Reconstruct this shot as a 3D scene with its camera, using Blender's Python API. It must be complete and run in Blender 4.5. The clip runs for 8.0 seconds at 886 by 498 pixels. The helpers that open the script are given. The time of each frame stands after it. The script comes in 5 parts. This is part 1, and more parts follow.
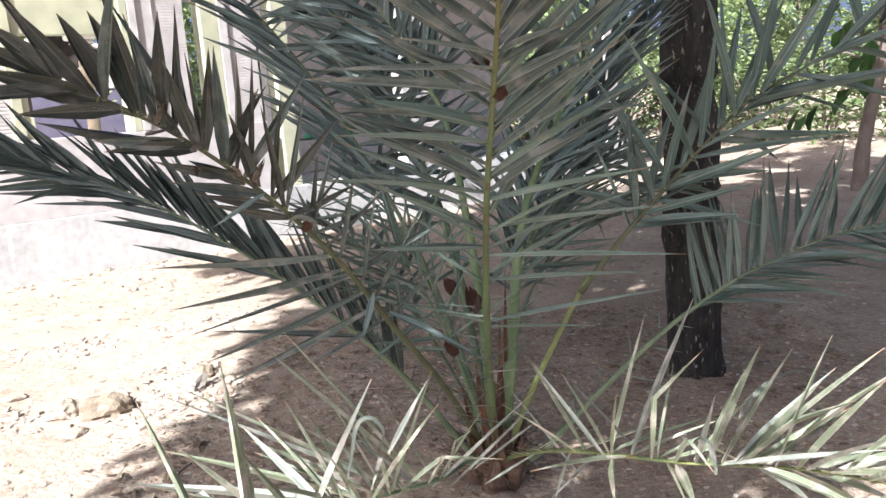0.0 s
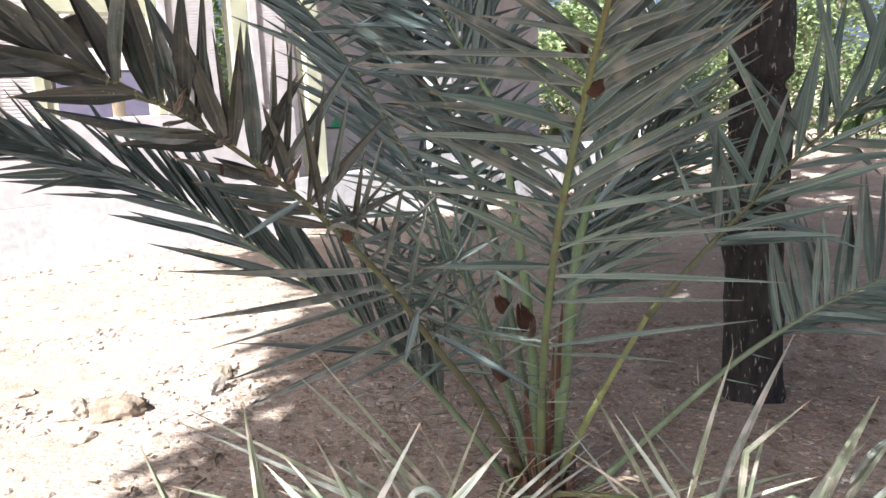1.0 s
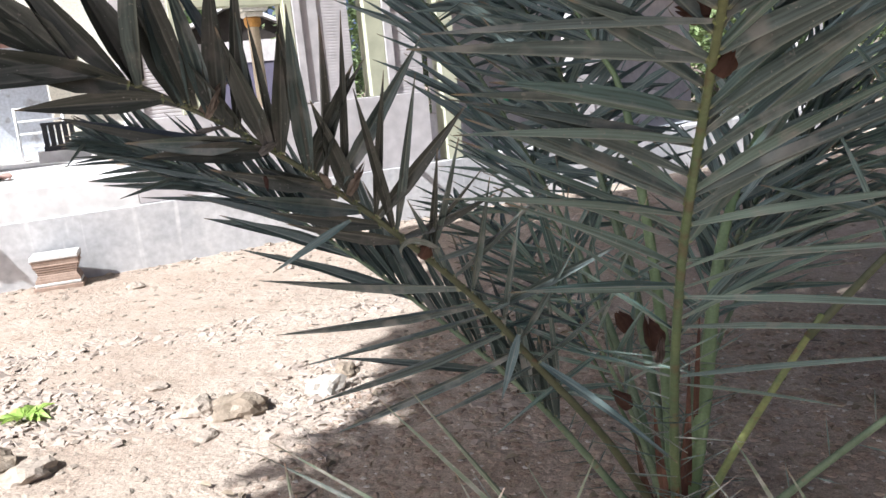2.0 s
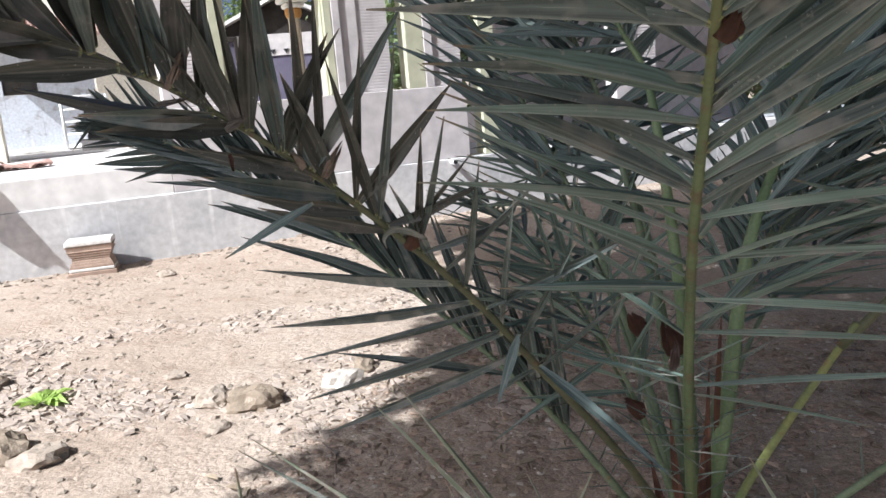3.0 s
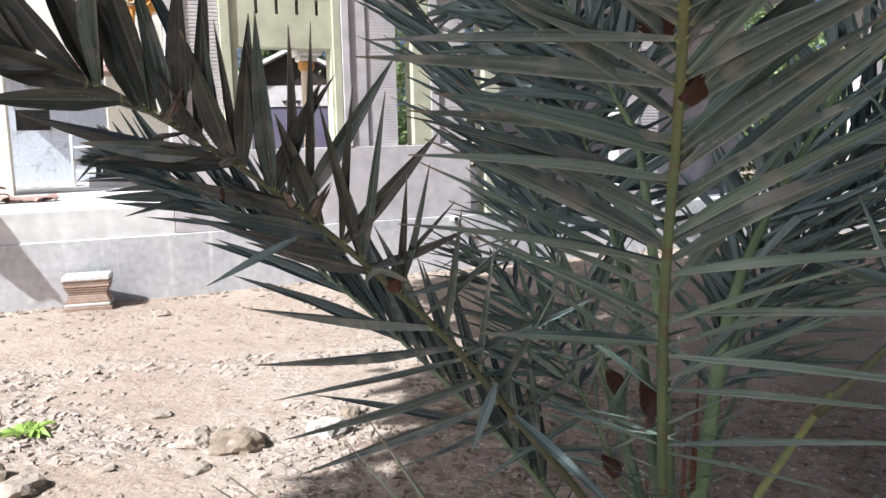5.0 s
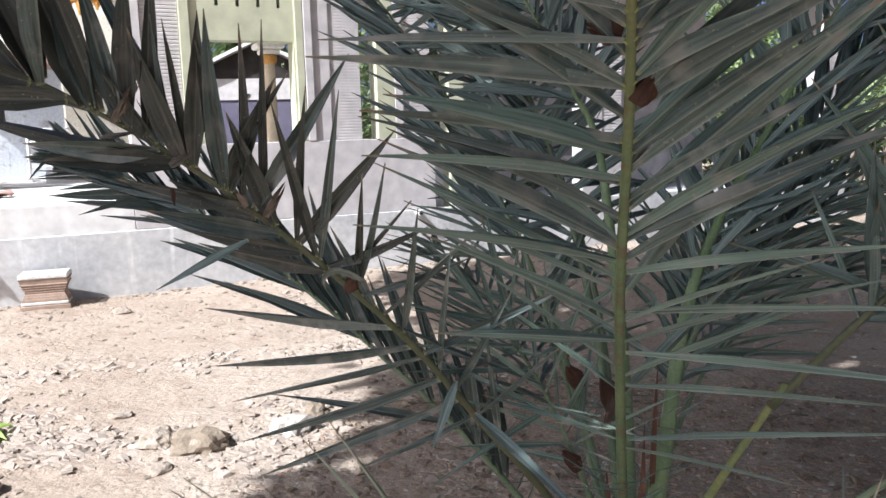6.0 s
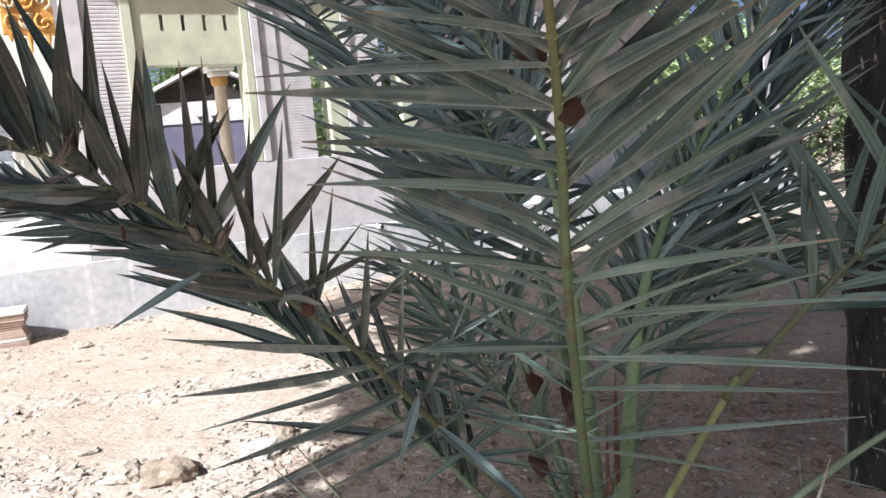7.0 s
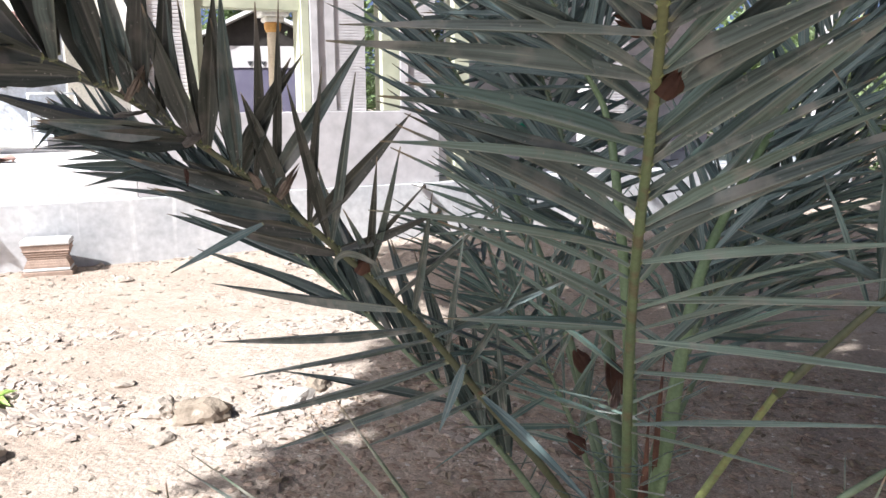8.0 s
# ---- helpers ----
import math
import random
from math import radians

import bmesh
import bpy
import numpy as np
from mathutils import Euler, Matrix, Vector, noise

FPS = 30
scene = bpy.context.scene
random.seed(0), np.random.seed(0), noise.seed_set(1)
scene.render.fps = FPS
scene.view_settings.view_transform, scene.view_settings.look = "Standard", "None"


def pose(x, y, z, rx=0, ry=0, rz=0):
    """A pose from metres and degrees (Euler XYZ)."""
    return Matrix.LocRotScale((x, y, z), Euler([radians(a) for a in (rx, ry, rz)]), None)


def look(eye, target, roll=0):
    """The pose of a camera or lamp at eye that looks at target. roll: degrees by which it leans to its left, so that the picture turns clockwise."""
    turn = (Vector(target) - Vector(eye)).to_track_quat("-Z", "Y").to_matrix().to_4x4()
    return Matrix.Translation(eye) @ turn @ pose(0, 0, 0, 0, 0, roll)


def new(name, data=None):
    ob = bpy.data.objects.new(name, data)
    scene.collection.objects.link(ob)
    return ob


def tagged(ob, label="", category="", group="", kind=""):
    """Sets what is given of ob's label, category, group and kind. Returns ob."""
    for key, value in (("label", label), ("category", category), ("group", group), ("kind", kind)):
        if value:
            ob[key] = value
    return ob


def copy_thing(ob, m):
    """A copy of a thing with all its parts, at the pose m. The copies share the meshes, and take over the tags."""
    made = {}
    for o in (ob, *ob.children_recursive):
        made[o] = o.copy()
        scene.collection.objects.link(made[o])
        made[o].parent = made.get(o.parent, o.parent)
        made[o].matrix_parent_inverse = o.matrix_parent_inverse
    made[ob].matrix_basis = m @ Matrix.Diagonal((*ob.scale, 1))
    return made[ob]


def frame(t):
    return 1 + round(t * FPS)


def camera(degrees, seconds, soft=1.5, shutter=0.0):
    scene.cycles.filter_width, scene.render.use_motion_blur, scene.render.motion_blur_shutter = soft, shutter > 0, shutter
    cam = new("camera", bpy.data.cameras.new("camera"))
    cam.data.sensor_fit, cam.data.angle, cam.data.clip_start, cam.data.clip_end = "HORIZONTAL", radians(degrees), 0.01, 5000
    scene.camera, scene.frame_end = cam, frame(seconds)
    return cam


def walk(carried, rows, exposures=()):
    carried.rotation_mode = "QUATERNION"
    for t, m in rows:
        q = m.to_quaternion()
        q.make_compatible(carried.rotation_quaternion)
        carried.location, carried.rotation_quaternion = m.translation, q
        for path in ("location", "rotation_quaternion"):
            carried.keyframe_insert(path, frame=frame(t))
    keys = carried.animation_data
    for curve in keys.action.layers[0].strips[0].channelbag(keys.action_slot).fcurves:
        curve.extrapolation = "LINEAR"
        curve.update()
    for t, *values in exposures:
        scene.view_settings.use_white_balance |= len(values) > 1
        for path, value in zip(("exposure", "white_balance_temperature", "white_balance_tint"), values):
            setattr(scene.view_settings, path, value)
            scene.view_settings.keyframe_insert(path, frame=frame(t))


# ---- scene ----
cam = camera(59.2, 8.0)
PATH = [
    (0, (0.159, -0.06, 1.465), (-0.053, 1.893, 1.094), -4.2),
    (0.5, (0.095, 0.037, 1.43), (0.033, 1.997, 1.033), 5.5),
    (1, (0.035, 0.228, 1.475), (-0.227, 2.172, 1.085), -2.5),
    (1.5, (-0.002, 0.346, 1.453), (-0.405, 2.246, 0.974), -1.9),
    (2, (0.092, 0.552, 1.486), (-0.539, 2.402, 1.065), -5.4),
    (3.5, (0.15, 0.698, 1.428), (-0.602, 2.503, 1.009), -4.3),
    (4, (0.162, 0.682, 1.431), (-0.606, 2.495, 1.081), -4.3),
    (4.5, (0.175, 0.651, 1.433), (-0.641, 2.458, 1.175), -4.0),
    (5, (0.189, 0.666, 1.425), (-0.548, 2.505, 1.15), -1.4),
    (6.5, (0.216, 0.681, 1.442), (-0.391, 2.564, 1.15), -3.0),
    (7, (0.233, 0.661, 1.452), (-0.337, 2.558, 1.177), -4.7),
    (7.5, (0.202, 0.705, 1.467), (-0.364, 2.603, 1.19), -4.9),
    (8, (0.178, 0.683, 1.455), (-0.476, 2.537, 1.089), -0.4),
]
walk(cam, [(t, look(eye, target, roll)) for t, eye, target, roll in PATH], exposures=[(0, 1.6, 6020, 12), (0.5, 1.66, 6030, 13), (1, 1.7, 6030, 13.5), (1.5, 1.5, 5920, 13), (2, 1.2, 5830, 11), (3.5, 0.96, 5850, 11), (5, 0.99, 5800, 11), (6.5, 1.15, 5780, 11), (7, 1.26, 5780, 11), (8, 1.37, 5820, 11)])

# ---- world and sun ----
SUN_DIR = Vector((-0.38, -0.78, 0.85)).normalized()      # towards the sun
world = bpy.data.worlds.new("sky")
scene.world = world
world.use_nodes = True
sky = world.node_tree.nodes.new("ShaderNodeTexSky")
sky.sky_type = "NISHITA"
sky.sun_disc = False
sky.sun_elevation = math.asin(SUN_DIR.z)
sky.sun_rotation = math.atan2(SUN_DIR.x, SUN_DIR.y)
sky.air_density, sky.dust_density = 0.25, 4.0
world.node_tree.links.new(sky.outputs[0], world.node_tree.nodes["Background"].inputs[0])
world.node_tree.nodes["Background"].inputs[1].default_value = 0.084
sun = new("sun", bpy.data.lights.new("sun", "SUN"))
sun.data.energy, sun.data.angle, sun.data.color = 4.7, radians(0.6), (1.0, 0.965, 0.9)
sun.matrix_world = look((0, 0, 30), Vector((0, 0, 30)) - SUN_DIR)


# ---- materials ----
def mat(name, c1, c2, rough=0.7, scale=6.0, fine=60.0, bump=0.2, dist=0.01, c3=None, spec=0.4, rand=0.0, trans=0.0, stretch=(1, 1, 1), space="Object", metal=0.0, c3_at=0.62, drips=None, upper=None):
    """Two colours mixed by broad noise, a third in patches, fine grain in colour and bump."""
    m = bpy.data.materials.new(name)
    m.use_nodes = True
    nt = m.node_tree
    N, L = nt.nodes, nt.links
    b = N["Principled BSDF"]
    tc = N.new("ShaderNodeTexCoord")
    mp = N.new("ShaderNodeMapping")
    mp.inputs["Scale"].default_value = stretch
    L.new(tc.outputs[space], mp.inputs[0])
    n1 = N.new("ShaderNodeTexNoise")
    n1.inputs["Scale"].default_value, n1.inputs["Detail"].default_value = scale, 6.0
    n2 = N.new("ShaderNodeTexNoise")
    n2.inputs["Scale"].default_value, n2.inputs["Detail"].default_value = fine, 4.0
    L.new(mp.outputs[0], n1.inputs[0])
    L.new(mp.outputs[0], n2.inputs[0])
    mix = N.new("ShaderNodeMix")
    mix.data_type = "RGBA"
    mix.inputs[6].default_value, mix.inputs[7].default_value = c1, c2
    r1 = N.new("ShaderNodeValToRGB")
    r1.color_ramp.elements[0].position, r1.color_ramp.elements[1].position = 0.35, 0.65
    L.new(n1.outputs[0], r1.inputs[0])
    L.new(r1.outputs[0], mix.inputs[0])
    col = mix.outputs[2]
    if c3 is not None:
        n3 = N.new("ShaderNodeTexNoise")
        n3.inputs["Scale"].default_value, n3.inputs["Detail"].default_value = scale * 2.3, 8.0
        L.new(mp.outputs[0], n3.inputs[0])
        r3 = N.new("ShaderNodeValToRGB")
        r3.color_ramp.elements[0].position, r3.color_ramp.elements[1].position = c3_at, c3_at + 0.09
        L.new(n3.outputs[0], r3.inputs[0])
        mx = N.new("ShaderNodeMix")
        mx.data_type = "RGBA"
        mx.inputs[7].default_value = c3
        L.new(r3.outputs[0], mx.inputs[0])
        L.new(col, mx.inputs[6])
        col = mx.outputs[2]
    if upper is not None:
        colour, z0, z1 = upper
        sx = N.new("ShaderNodeSeparateXYZ")
        L.new(tc.outputs[space], sx.inputs[0])
        ur = N.new("ShaderNodeMapRange")
        ur.inputs[1].default_value, ur.inputs[2].default_value = z0, z1
        L.new(sx.outputs[2], ur.inputs[0])
        mx = N.new("ShaderNodeMix")
        mx.data_type = "RGBA"
        mx.inputs[7].default_value = colour
        L.new(ur.outputs[0], mx.inputs[0])
        L.new(col, mx.inputs[6])
        col = mx.outputs[2]
    if drips is not None:
        dm = N.new("ShaderNodeMapping")
        dm.inputs["Scale"].default_value = (11, 11, 0.7)
        L.new(tc.outputs[space], dm.inputs[0])
        dn = N.new("ShaderNodeTexNoise")
        dn.inputs["Scale"].default_value, dn.inputs["Detail"].default_value = 1.0, 6.0
        L.new(dm.outputs[0], dn.inputs[0])
        dr = N.new("ShaderNodeMapRange")
        dr.inputs[1].default_value, dr.inputs[2].default_value, dr.inputs[4].default_value = 0.6, 0.72, 0.7
        L.new(dn.outputs[0], dr.inputs[0])
        mx = N.new("ShaderNodeMix")
        mx.data_type = "RGBA"
        mx.inputs[7].default_value = drips
        L.new(dr.outputs[0], mx.inputs[0])
        L.new(col, mx.inputs[6])
        col = mx.outputs[2]
    hsv = N.new("ShaderNodeHueSaturation")
    mr = N.new("ShaderNodeMapRange")
    mr.inputs[1].default_value, mr.inputs[2].default_value, mr.inputs[3].default_value, mr.inputs[4].default_value = 0.3, 0.7, 0.86, 1.14
    L.new(n2.outputs[0], mr.inputs[0])
    val = mr.outputs[0]
    if rand:
        oi = N.new("ShaderNodeObjectInfo")
        ge = N.new("ShaderNodeNewGeometry")
        ad = N.new("ShaderNodeMath")
        ad.operation = "ADD"
        L.new(oi.outputs["Random"], ad.inputs[0])
        L.new(ge.outputs["Random Per Island"], ad.inputs[1])
        m2 = N.new("ShaderNodeMapRange")
        m2.inputs[2].default_value, m2.inputs[3].default_value, m2.inputs[4].default_value = 2.0, 1.0 - rand, 1.0 + rand
        L.new(ad.outputs[0], m2.inputs[0])
        mu = N.new("ShaderNodeMath")
        mu.operation = "MULTIPLY"
        L.new(val, mu.inputs[0])
        L.new(m2.outputs[0], mu.inputs[1])
        val = mu.outputs[0]
    L.new(val, hsv.inputs["Value"])
    L.new(col, hsv.inputs["Color"])
    L.new(hsv.outputs[0], b.inputs["Base Color"])
    b.inputs["Roughness"].default_value = rough
    b.inputs["Metallic"].default_value = metal
    b.inputs["Specular IOR Level"].default_value = spec
    if bump:
        bp = N.new("ShaderNodeBump")
        bp.inputs["Strength"].default_value, bp.inputs["Distance"].default_value = bump, dist
        L.new(n2.outputs[0], bp.inputs["Height"])
        L.new(bp.outputs[0], b.inputs["Normal"])
    if trans:
        tr = N.new("ShaderNodeBsdfTranslucent")
        L.new(hsv.outputs[0], tr.inputs[0])
        ms = N.new("ShaderNodeMixShader")
        ms.inputs[0].default_value = trans
        L.new(b.outputs[0], ms.inputs[1])
        L.new(tr.outputs[0], ms.inputs[2])
        L.new(ms.outputs[0], N["Material Output"].inputs[0])
    return m




def soil_mat():
    m = bpy.data.materials.new("dry_soil")
    m.use_nodes = True
    N, L = m.node_tree.nodes, m.node_tree.links
    b = N["Principled BSDF"]
    tc = N.new("ShaderNodeTexCoord")

    def tex(scale, detail, rough=0.55, stretch=None):
        n = N.new("ShaderNodeTexNoise")
        n.inputs["Scale"].default_value, n.inputs["Detail"].default_value, n.inputs["Roughness"].default_value = scale, detail, rough
        if stretch:
            mp = N.new("ShaderNodeMapping")
            mp.inputs["Scale"].default_value = stretch
            mp.inputs["Rotation"].default_value = (0, 0, 0.5)
            L.new(tc.outputs["Object"], mp.inputs[0])
            L.new(mp.outputs[0], n.inputs[0])
        else:
            L.new(tc.outputs["Object"], n.inputs[0])
        return n.outputs[0]

    def rng(src, a, c, lo=0.0, hi=1.0):
        r = N.new("ShaderNodeMapRange")
        r.inputs[1].default_value, r.inputs[2].default_value, r.inputs[3].default_value, r.inputs[4].default_value = a, c, lo, hi
        L.new(src, r.inputs[0])
        return r.outputs[0]

    def mixed(fac, a, c):
        x = N.new("ShaderNodeMix")
        x.data_type = "RGBA"
        L.new(fac, x.inputs[0])
        for slot, val in ((6, a), (7, c)):
            if isinstance(val, tuple):
                x.inputs[slot].default_value = val
            else:
                L.new(val, x.inputs[slot])
        return x.outputs[2]

    def math_node(op, a, c):
        x = N.new("ShaderNodeMath")
        x.operation = op
        for k, val in enumerate((a, c)):
            if isinstance(val, float):
                x.inputs[k].default_value = val
            else:
                L.new(val, x.inputs[k])
        return x.outputs[0]

    broad, mid, fine = tex(0.7, 5), tex(6, 8, 0.65), tex(70, 4)
    col = mixed(rng(broad, 0.38, 0.62), (0.345, 0.277, 0.219, 1), (0.432, 0.362, 0.298, 1))
    col = mixed(rng(mid, 0.52, 0.75), col, (0.275, 0.205, 0.155, 1))
    col = mixed(rng(fine, 0.66, 0.8), col, (0.45, 0.39, 0.335, 1))
    grain = N.new("ShaderNodeHueSaturation")
    L.new(math_node("MULTIPLY", rng(tex(150, 3, 0.7), 0.32, 0.68, 0.62, 1.3), rng(tex(38, 4, 0.6), 0.35, 0.65, 0.84, 1.12)), grain.inputs["Value"])
    L.new(col, grain.inputs["Color"])
    L.new(grain.outputs[0], b.inputs["Base Color"])
    b.inputs["Roughness"].default_value, b.inputs["Specular IOR Level"].default_value = 0.95, 0.12
    vor = N.new("ShaderNodeTexVoronoi")
    vor.inputs["Scale"].default_value = 26.0
    warp = N.new("ShaderNodeMix")
    warp.data_type = "VECTOR"
    warp.inputs[0].default_value = 0.14
    nz = N.new("ShaderNodeTexNoise")
    nz.inputs["Scale"].default_value = 9.0
    L.new(tc.outputs["Object"], nz.inputs[0])
    L.new(tc.outputs["Object"], warp.inputs[4])
    L.new(nz.outputs[1], warp.inputs[5])
    L.new(warp.outputs[1], vor.inputs[0])
    crumb = rng(vor.outputs[0], 0.0, 0.75, 1.0, 0.0)
    patch = rng(tex(1.1, 4), 0.4, 0.6, 0.1, 1.0)
    h = math_node("ADD", math_node("MULTIPLY", math_node("MULTIPLY", crumb, patch), 0.2), math_node("MULTIPLY", mid, 0.6))
    h = math_node("ADD", h, math_node("MULTIPLY", fine, 0.1))
    bp = N.new("ShaderNodeBump")
    bp.inputs["Strength"].default_value, bp.inputs["Distance"].default_value = 0.9, 0.045
    L.new(h, bp.inputs["Height"])
    L.new(bp.outputs[0], b.inputs["Normal"])
    return m


M_SOIL = soil_mat()
M_FLAKE = mat("soil_flake", (0.43, 0.367, 0.312, 1), (0.35, 0.292, 0.244, 1), 0.95, 5, 60, 0.5, 0.006, spec=0.15, rand=0.22)
M_CLOD = mat("soil_clod", (0.36, 0.305, 0.25, 1), (0.27, 0.225, 0.18, 1), 0.95, 6, 50, 0.7, 0.01, spec=0.15, rand=0.2)
M_CRUMB = mat("soil_crumb", (0.3, 0.235, 0.185, 1), (0.2, 0.15, 0.115, 1), 0.95, 6, 50, 0.7, 0.01, spec=0.15, rand=0.45)
M_STONE = mat("stone", (0.27, 0.22, 0.165, 1), (0.2, 0.16, 0.12, 1), 0.9, 8, 60, 0.6, 0.012, c3=(0.36, 0.31, 0.25, 1), spec=0.2, rand=0.1)
M_WHITE_STONE = mat("pale_stone", (0.52, 0.48, 0.42, 1), (0.43, 0.39, 0.34, 1), 0.9, 8, 60, 0.5, 0.008, spec=0.2)


def leaf_mat(name, c1, c2, tip, worn, rough=0.45, rand=0.2, trans=0.12, worn_at=0.62, pale=(0.275, 0.295, 0.27, 1)):
    """A palm leaflet: fine streaks along the blade, a pale keel, worn patches and a dry point."""
    m = bpy.data.materials.new(name)
    m.use_nodes = True
    N, L = m.node_tree.nodes, m.node_tree.links
    b = N["Principled BSDF"]
    tc, oi, ge = N.new("ShaderNodeTexCoord"), N.new("ShaderNodeObjectInfo"), N.new("ShaderNodeNewGeometry")
    sep = N.new("ShaderNodeSeparateXYZ")
    L.new(tc.outputs["UV"], sep.inputs[0])
    rnd = N.new("ShaderNodeMath")
    rnd.operation = "ADD"
    L.new(oi.outputs["Random"], rnd.inputs[0])
    L.new(ge.outputs["Random Per Island"], rnd.inputs[1])
    off = N.new("ShaderNodeVectorMath")
    off.operation = "MULTIPLY_ADD"
    L.new(tc.outputs["UV"], off.inputs[0])
    off.inputs[1].default_value = (9, 2.4, 1)
    comb = N.new("ShaderNodeCombineXYZ")
    sc = N.new("ShaderNodeMath")
    sc.operation = "MULTIPLY"
    sc.inputs[1].default_value = 57.0
    L.new(rnd.outputs[0], sc.inputs[0])
    for k in range(3):
        L.new(sc.outputs[0], comb.inputs[k])
    L.new(comb.outputs[0], off.inputs[2])
    streak = N.new("ShaderNodeTexNoise")
    streak.inputs["Scale"].default_value, streak.inputs["Detail"].default_value = 1.0, 5.0
    L.new(off.outputs[0], streak.inputs[0])
    blot = N.new("ShaderNodeTexNoise")
    blot.inputs["Scale"].default_value, blot.inputs["Detail"].default_value = 16.0, 8.0
    L.new(tc.outputs["Object"], blot.inputs[0])

    def ramp(src, lo, hi):
        r = N.new("ShaderNodeMapRange")
        r.inputs[1].default_value, r.inputs[2].default_value = lo, hi
        L.new(src, r.inputs[0])
        return r.outputs[0]

    def mixed(fac, a, c):
        x = N.new("ShaderNodeMix")
        x.data_type = "RGBA"
        L.new(fac, x.inputs[0])
        for slot, val in ((6, a), (7, c)):
            if isinstance(val, tuple):
                x.inputs[slot].default_value = val
            else:
                L.new(val, x.inputs[slot])
        return x.outputs[2]

    col = mixed(ramp(streak.outputs[0], 0.3, 0.7), c1, c2)
    col = mixed(ramp(blot.outputs[0], worn_at, worn_at + 0.16), col, worn)
    col = mixed(ramp(streak.outputs[0], 0.66, 0.78), col, pale)
    speck = N.new("ShaderNodeTexNoise")
    speck.inputs["Scale"].default_value, speck.inputs["Detail"].default_value = 95.0, 3.0
    L.new(tc.outputs["Object"], speck.inputs[0])
    col = mixed(ramp(speck.outputs[0], 0.66, 0.74), col, worn)
    dust = N.new("ShaderNodeTexNoise")
    dust.inputs["Scale"].default_value, dust.inputs["Detail"].default_value = 260.0, 1.0
    L.new(tc.outputs["Object"], dust.inputs[0])
    col = mixed(ramp(dust.outputs[0], 0.72, 0.78), col, (0.22, 0.215, 0.195, 1))
    ctr = N.new("ShaderNodeMath")
    ctr.operation = "SUBTRACT"
    ctr.inputs[1].default_value = 0.5
    L.new(sep.outputs[0], ctr.inputs[0])
    dst = N.new("ShaderNodeMath")
    dst.operation = "ABSOLUTE"
    L.new(ctr.outputs[0], dst.inputs[0])
    keel = N.new("ShaderNodeMath")
    keel.operation = "MULTIPLY"
    keel.inputs[1].default_value = 0.55
    L.new(ramp(dst.outputs[0], 0.09, 0.01), keel.inputs[0])
    col = mixed(keel.outputs[0], col, pale)
    v = N.new("ShaderNodeMath")
    v.operation = "MULTIPLY_ADD"
    L.new(blot.outputs[0], v.inputs[0])
    v.inputs[1].default_value = 0.3
    L.new(sep.outputs[1], v.inputs[2])
    col = mixed(ramp(v.outputs[0], 1.06, 1.13), col, tip)
    col = mixed(ramp(sep.outputs[1], 0.02, 0.0), col, (0.25, 0.25, 0.13, 1))
    hsv = N.new("ShaderNodeHueSaturation")
    L.new(col, hsv.inputs["Color"])
    mr = N.new("ShaderNodeMapRange")
    mr.inputs[2].default_value, mr.inputs[3].default_value, mr.inputs[4].default_value = 2.0, 1 - rand, 1 + rand
    L.new(rnd.outputs[0], mr.inputs[0])
    L.new(mr.outputs[0], hsv.inputs["Value"])
    hu = N.new("ShaderNodeMapRange")
    hu.inputs[2].default_value, hu.inputs[3].default_value, hu.inputs[4].default_value = 2.0, 0.52, 0.48
    L.new(rnd.outputs[0], hu.inputs[0])
    L.new(hu.outputs[0], hsv.inputs["Hue"])
    L.new(hsv.outputs[0], b.inputs["Base Color"])
    rr = N.new("ShaderNodeMapRange")
    rr.inputs[3].default_value, rr.inputs[4].default_value = rough - 0.1, rough + 0.2
    L.new(blot.outputs[0], rr.inputs[0])
    L.new(rr.outputs[0], b.inputs["Roughness"])
    b.inputs["Specular IOR Level"].default_value = 0.4
    bp = N.new("ShaderNodeBump")
    bp.inputs["Strength"].default_value, bp.inputs["Distance"].default_value = 0.35, 0.002
    L.new(streak.outputs[0], bp.inputs["Height"])
    L.new(bp.outputs[0], b.inputs["Normal"])
    tr = N.new("ShaderNodeBsdfTranslucent")
    L.new(hsv.outputs[0], tr.inputs[0])
    ms = N.new("ShaderNodeMixShader")
    ms.inputs[0].default_value = trans
    L.new(b.outputs[0], ms.inputs[1])
    L.new(tr.outputs[0], ms.inputs[2])
    L.new(ms.outputs[0], N["Material Output"].inputs[0])
    return m


DRYTIP = (0.19, 0.15, 0.10, 1)
M_LEAF = leaf_mat("palm_leaflet", (0.03, 0.043, 0.038, 1), (0.112, 0.15, 0.138, 1), DRYTIP, (0.17, 0.175, 0.16, 1), 0.42, 0.36, 0.1, 0.5, (0.25, 0.275, 0.225, 1))
M_LEAF_TEAL = leaf_mat("palm_leaflet_green", (0.05, 0.075, 0.06, 1), (0.152, 0.222, 0.192, 1), DRYTIP, (0.19, 0.19, 0.17, 1), 0.42, 0.36, 0.12, 0.57)
# darker copy of the leaflet: shade on the underside is put into the colour
M_LEAF_DARK = leaf_mat("palm_leaflet_shaded_underside", (0.02, 0.025, 0.02, 1), (0.072, 0.076, 0.063, 1), DRYTIP, (0.11, 0.1, 0.088, 1), 0.4, 0.42, 0.07, 0.56, (0.17, 0.168, 0.145, 1))
# leaflets in shade: the green leaflet's colours darkened to stand for it
M_LEAF_SHADE = leaf_mat("palm_leaflet_shade", (0.03, 0.048, 0.042, 1), (0.08, 0.108, 0.098, 1), DRYTIP, (0.1, 0.105, 0.092, 1), 0.45, 0.3, 0.12, 0.6)
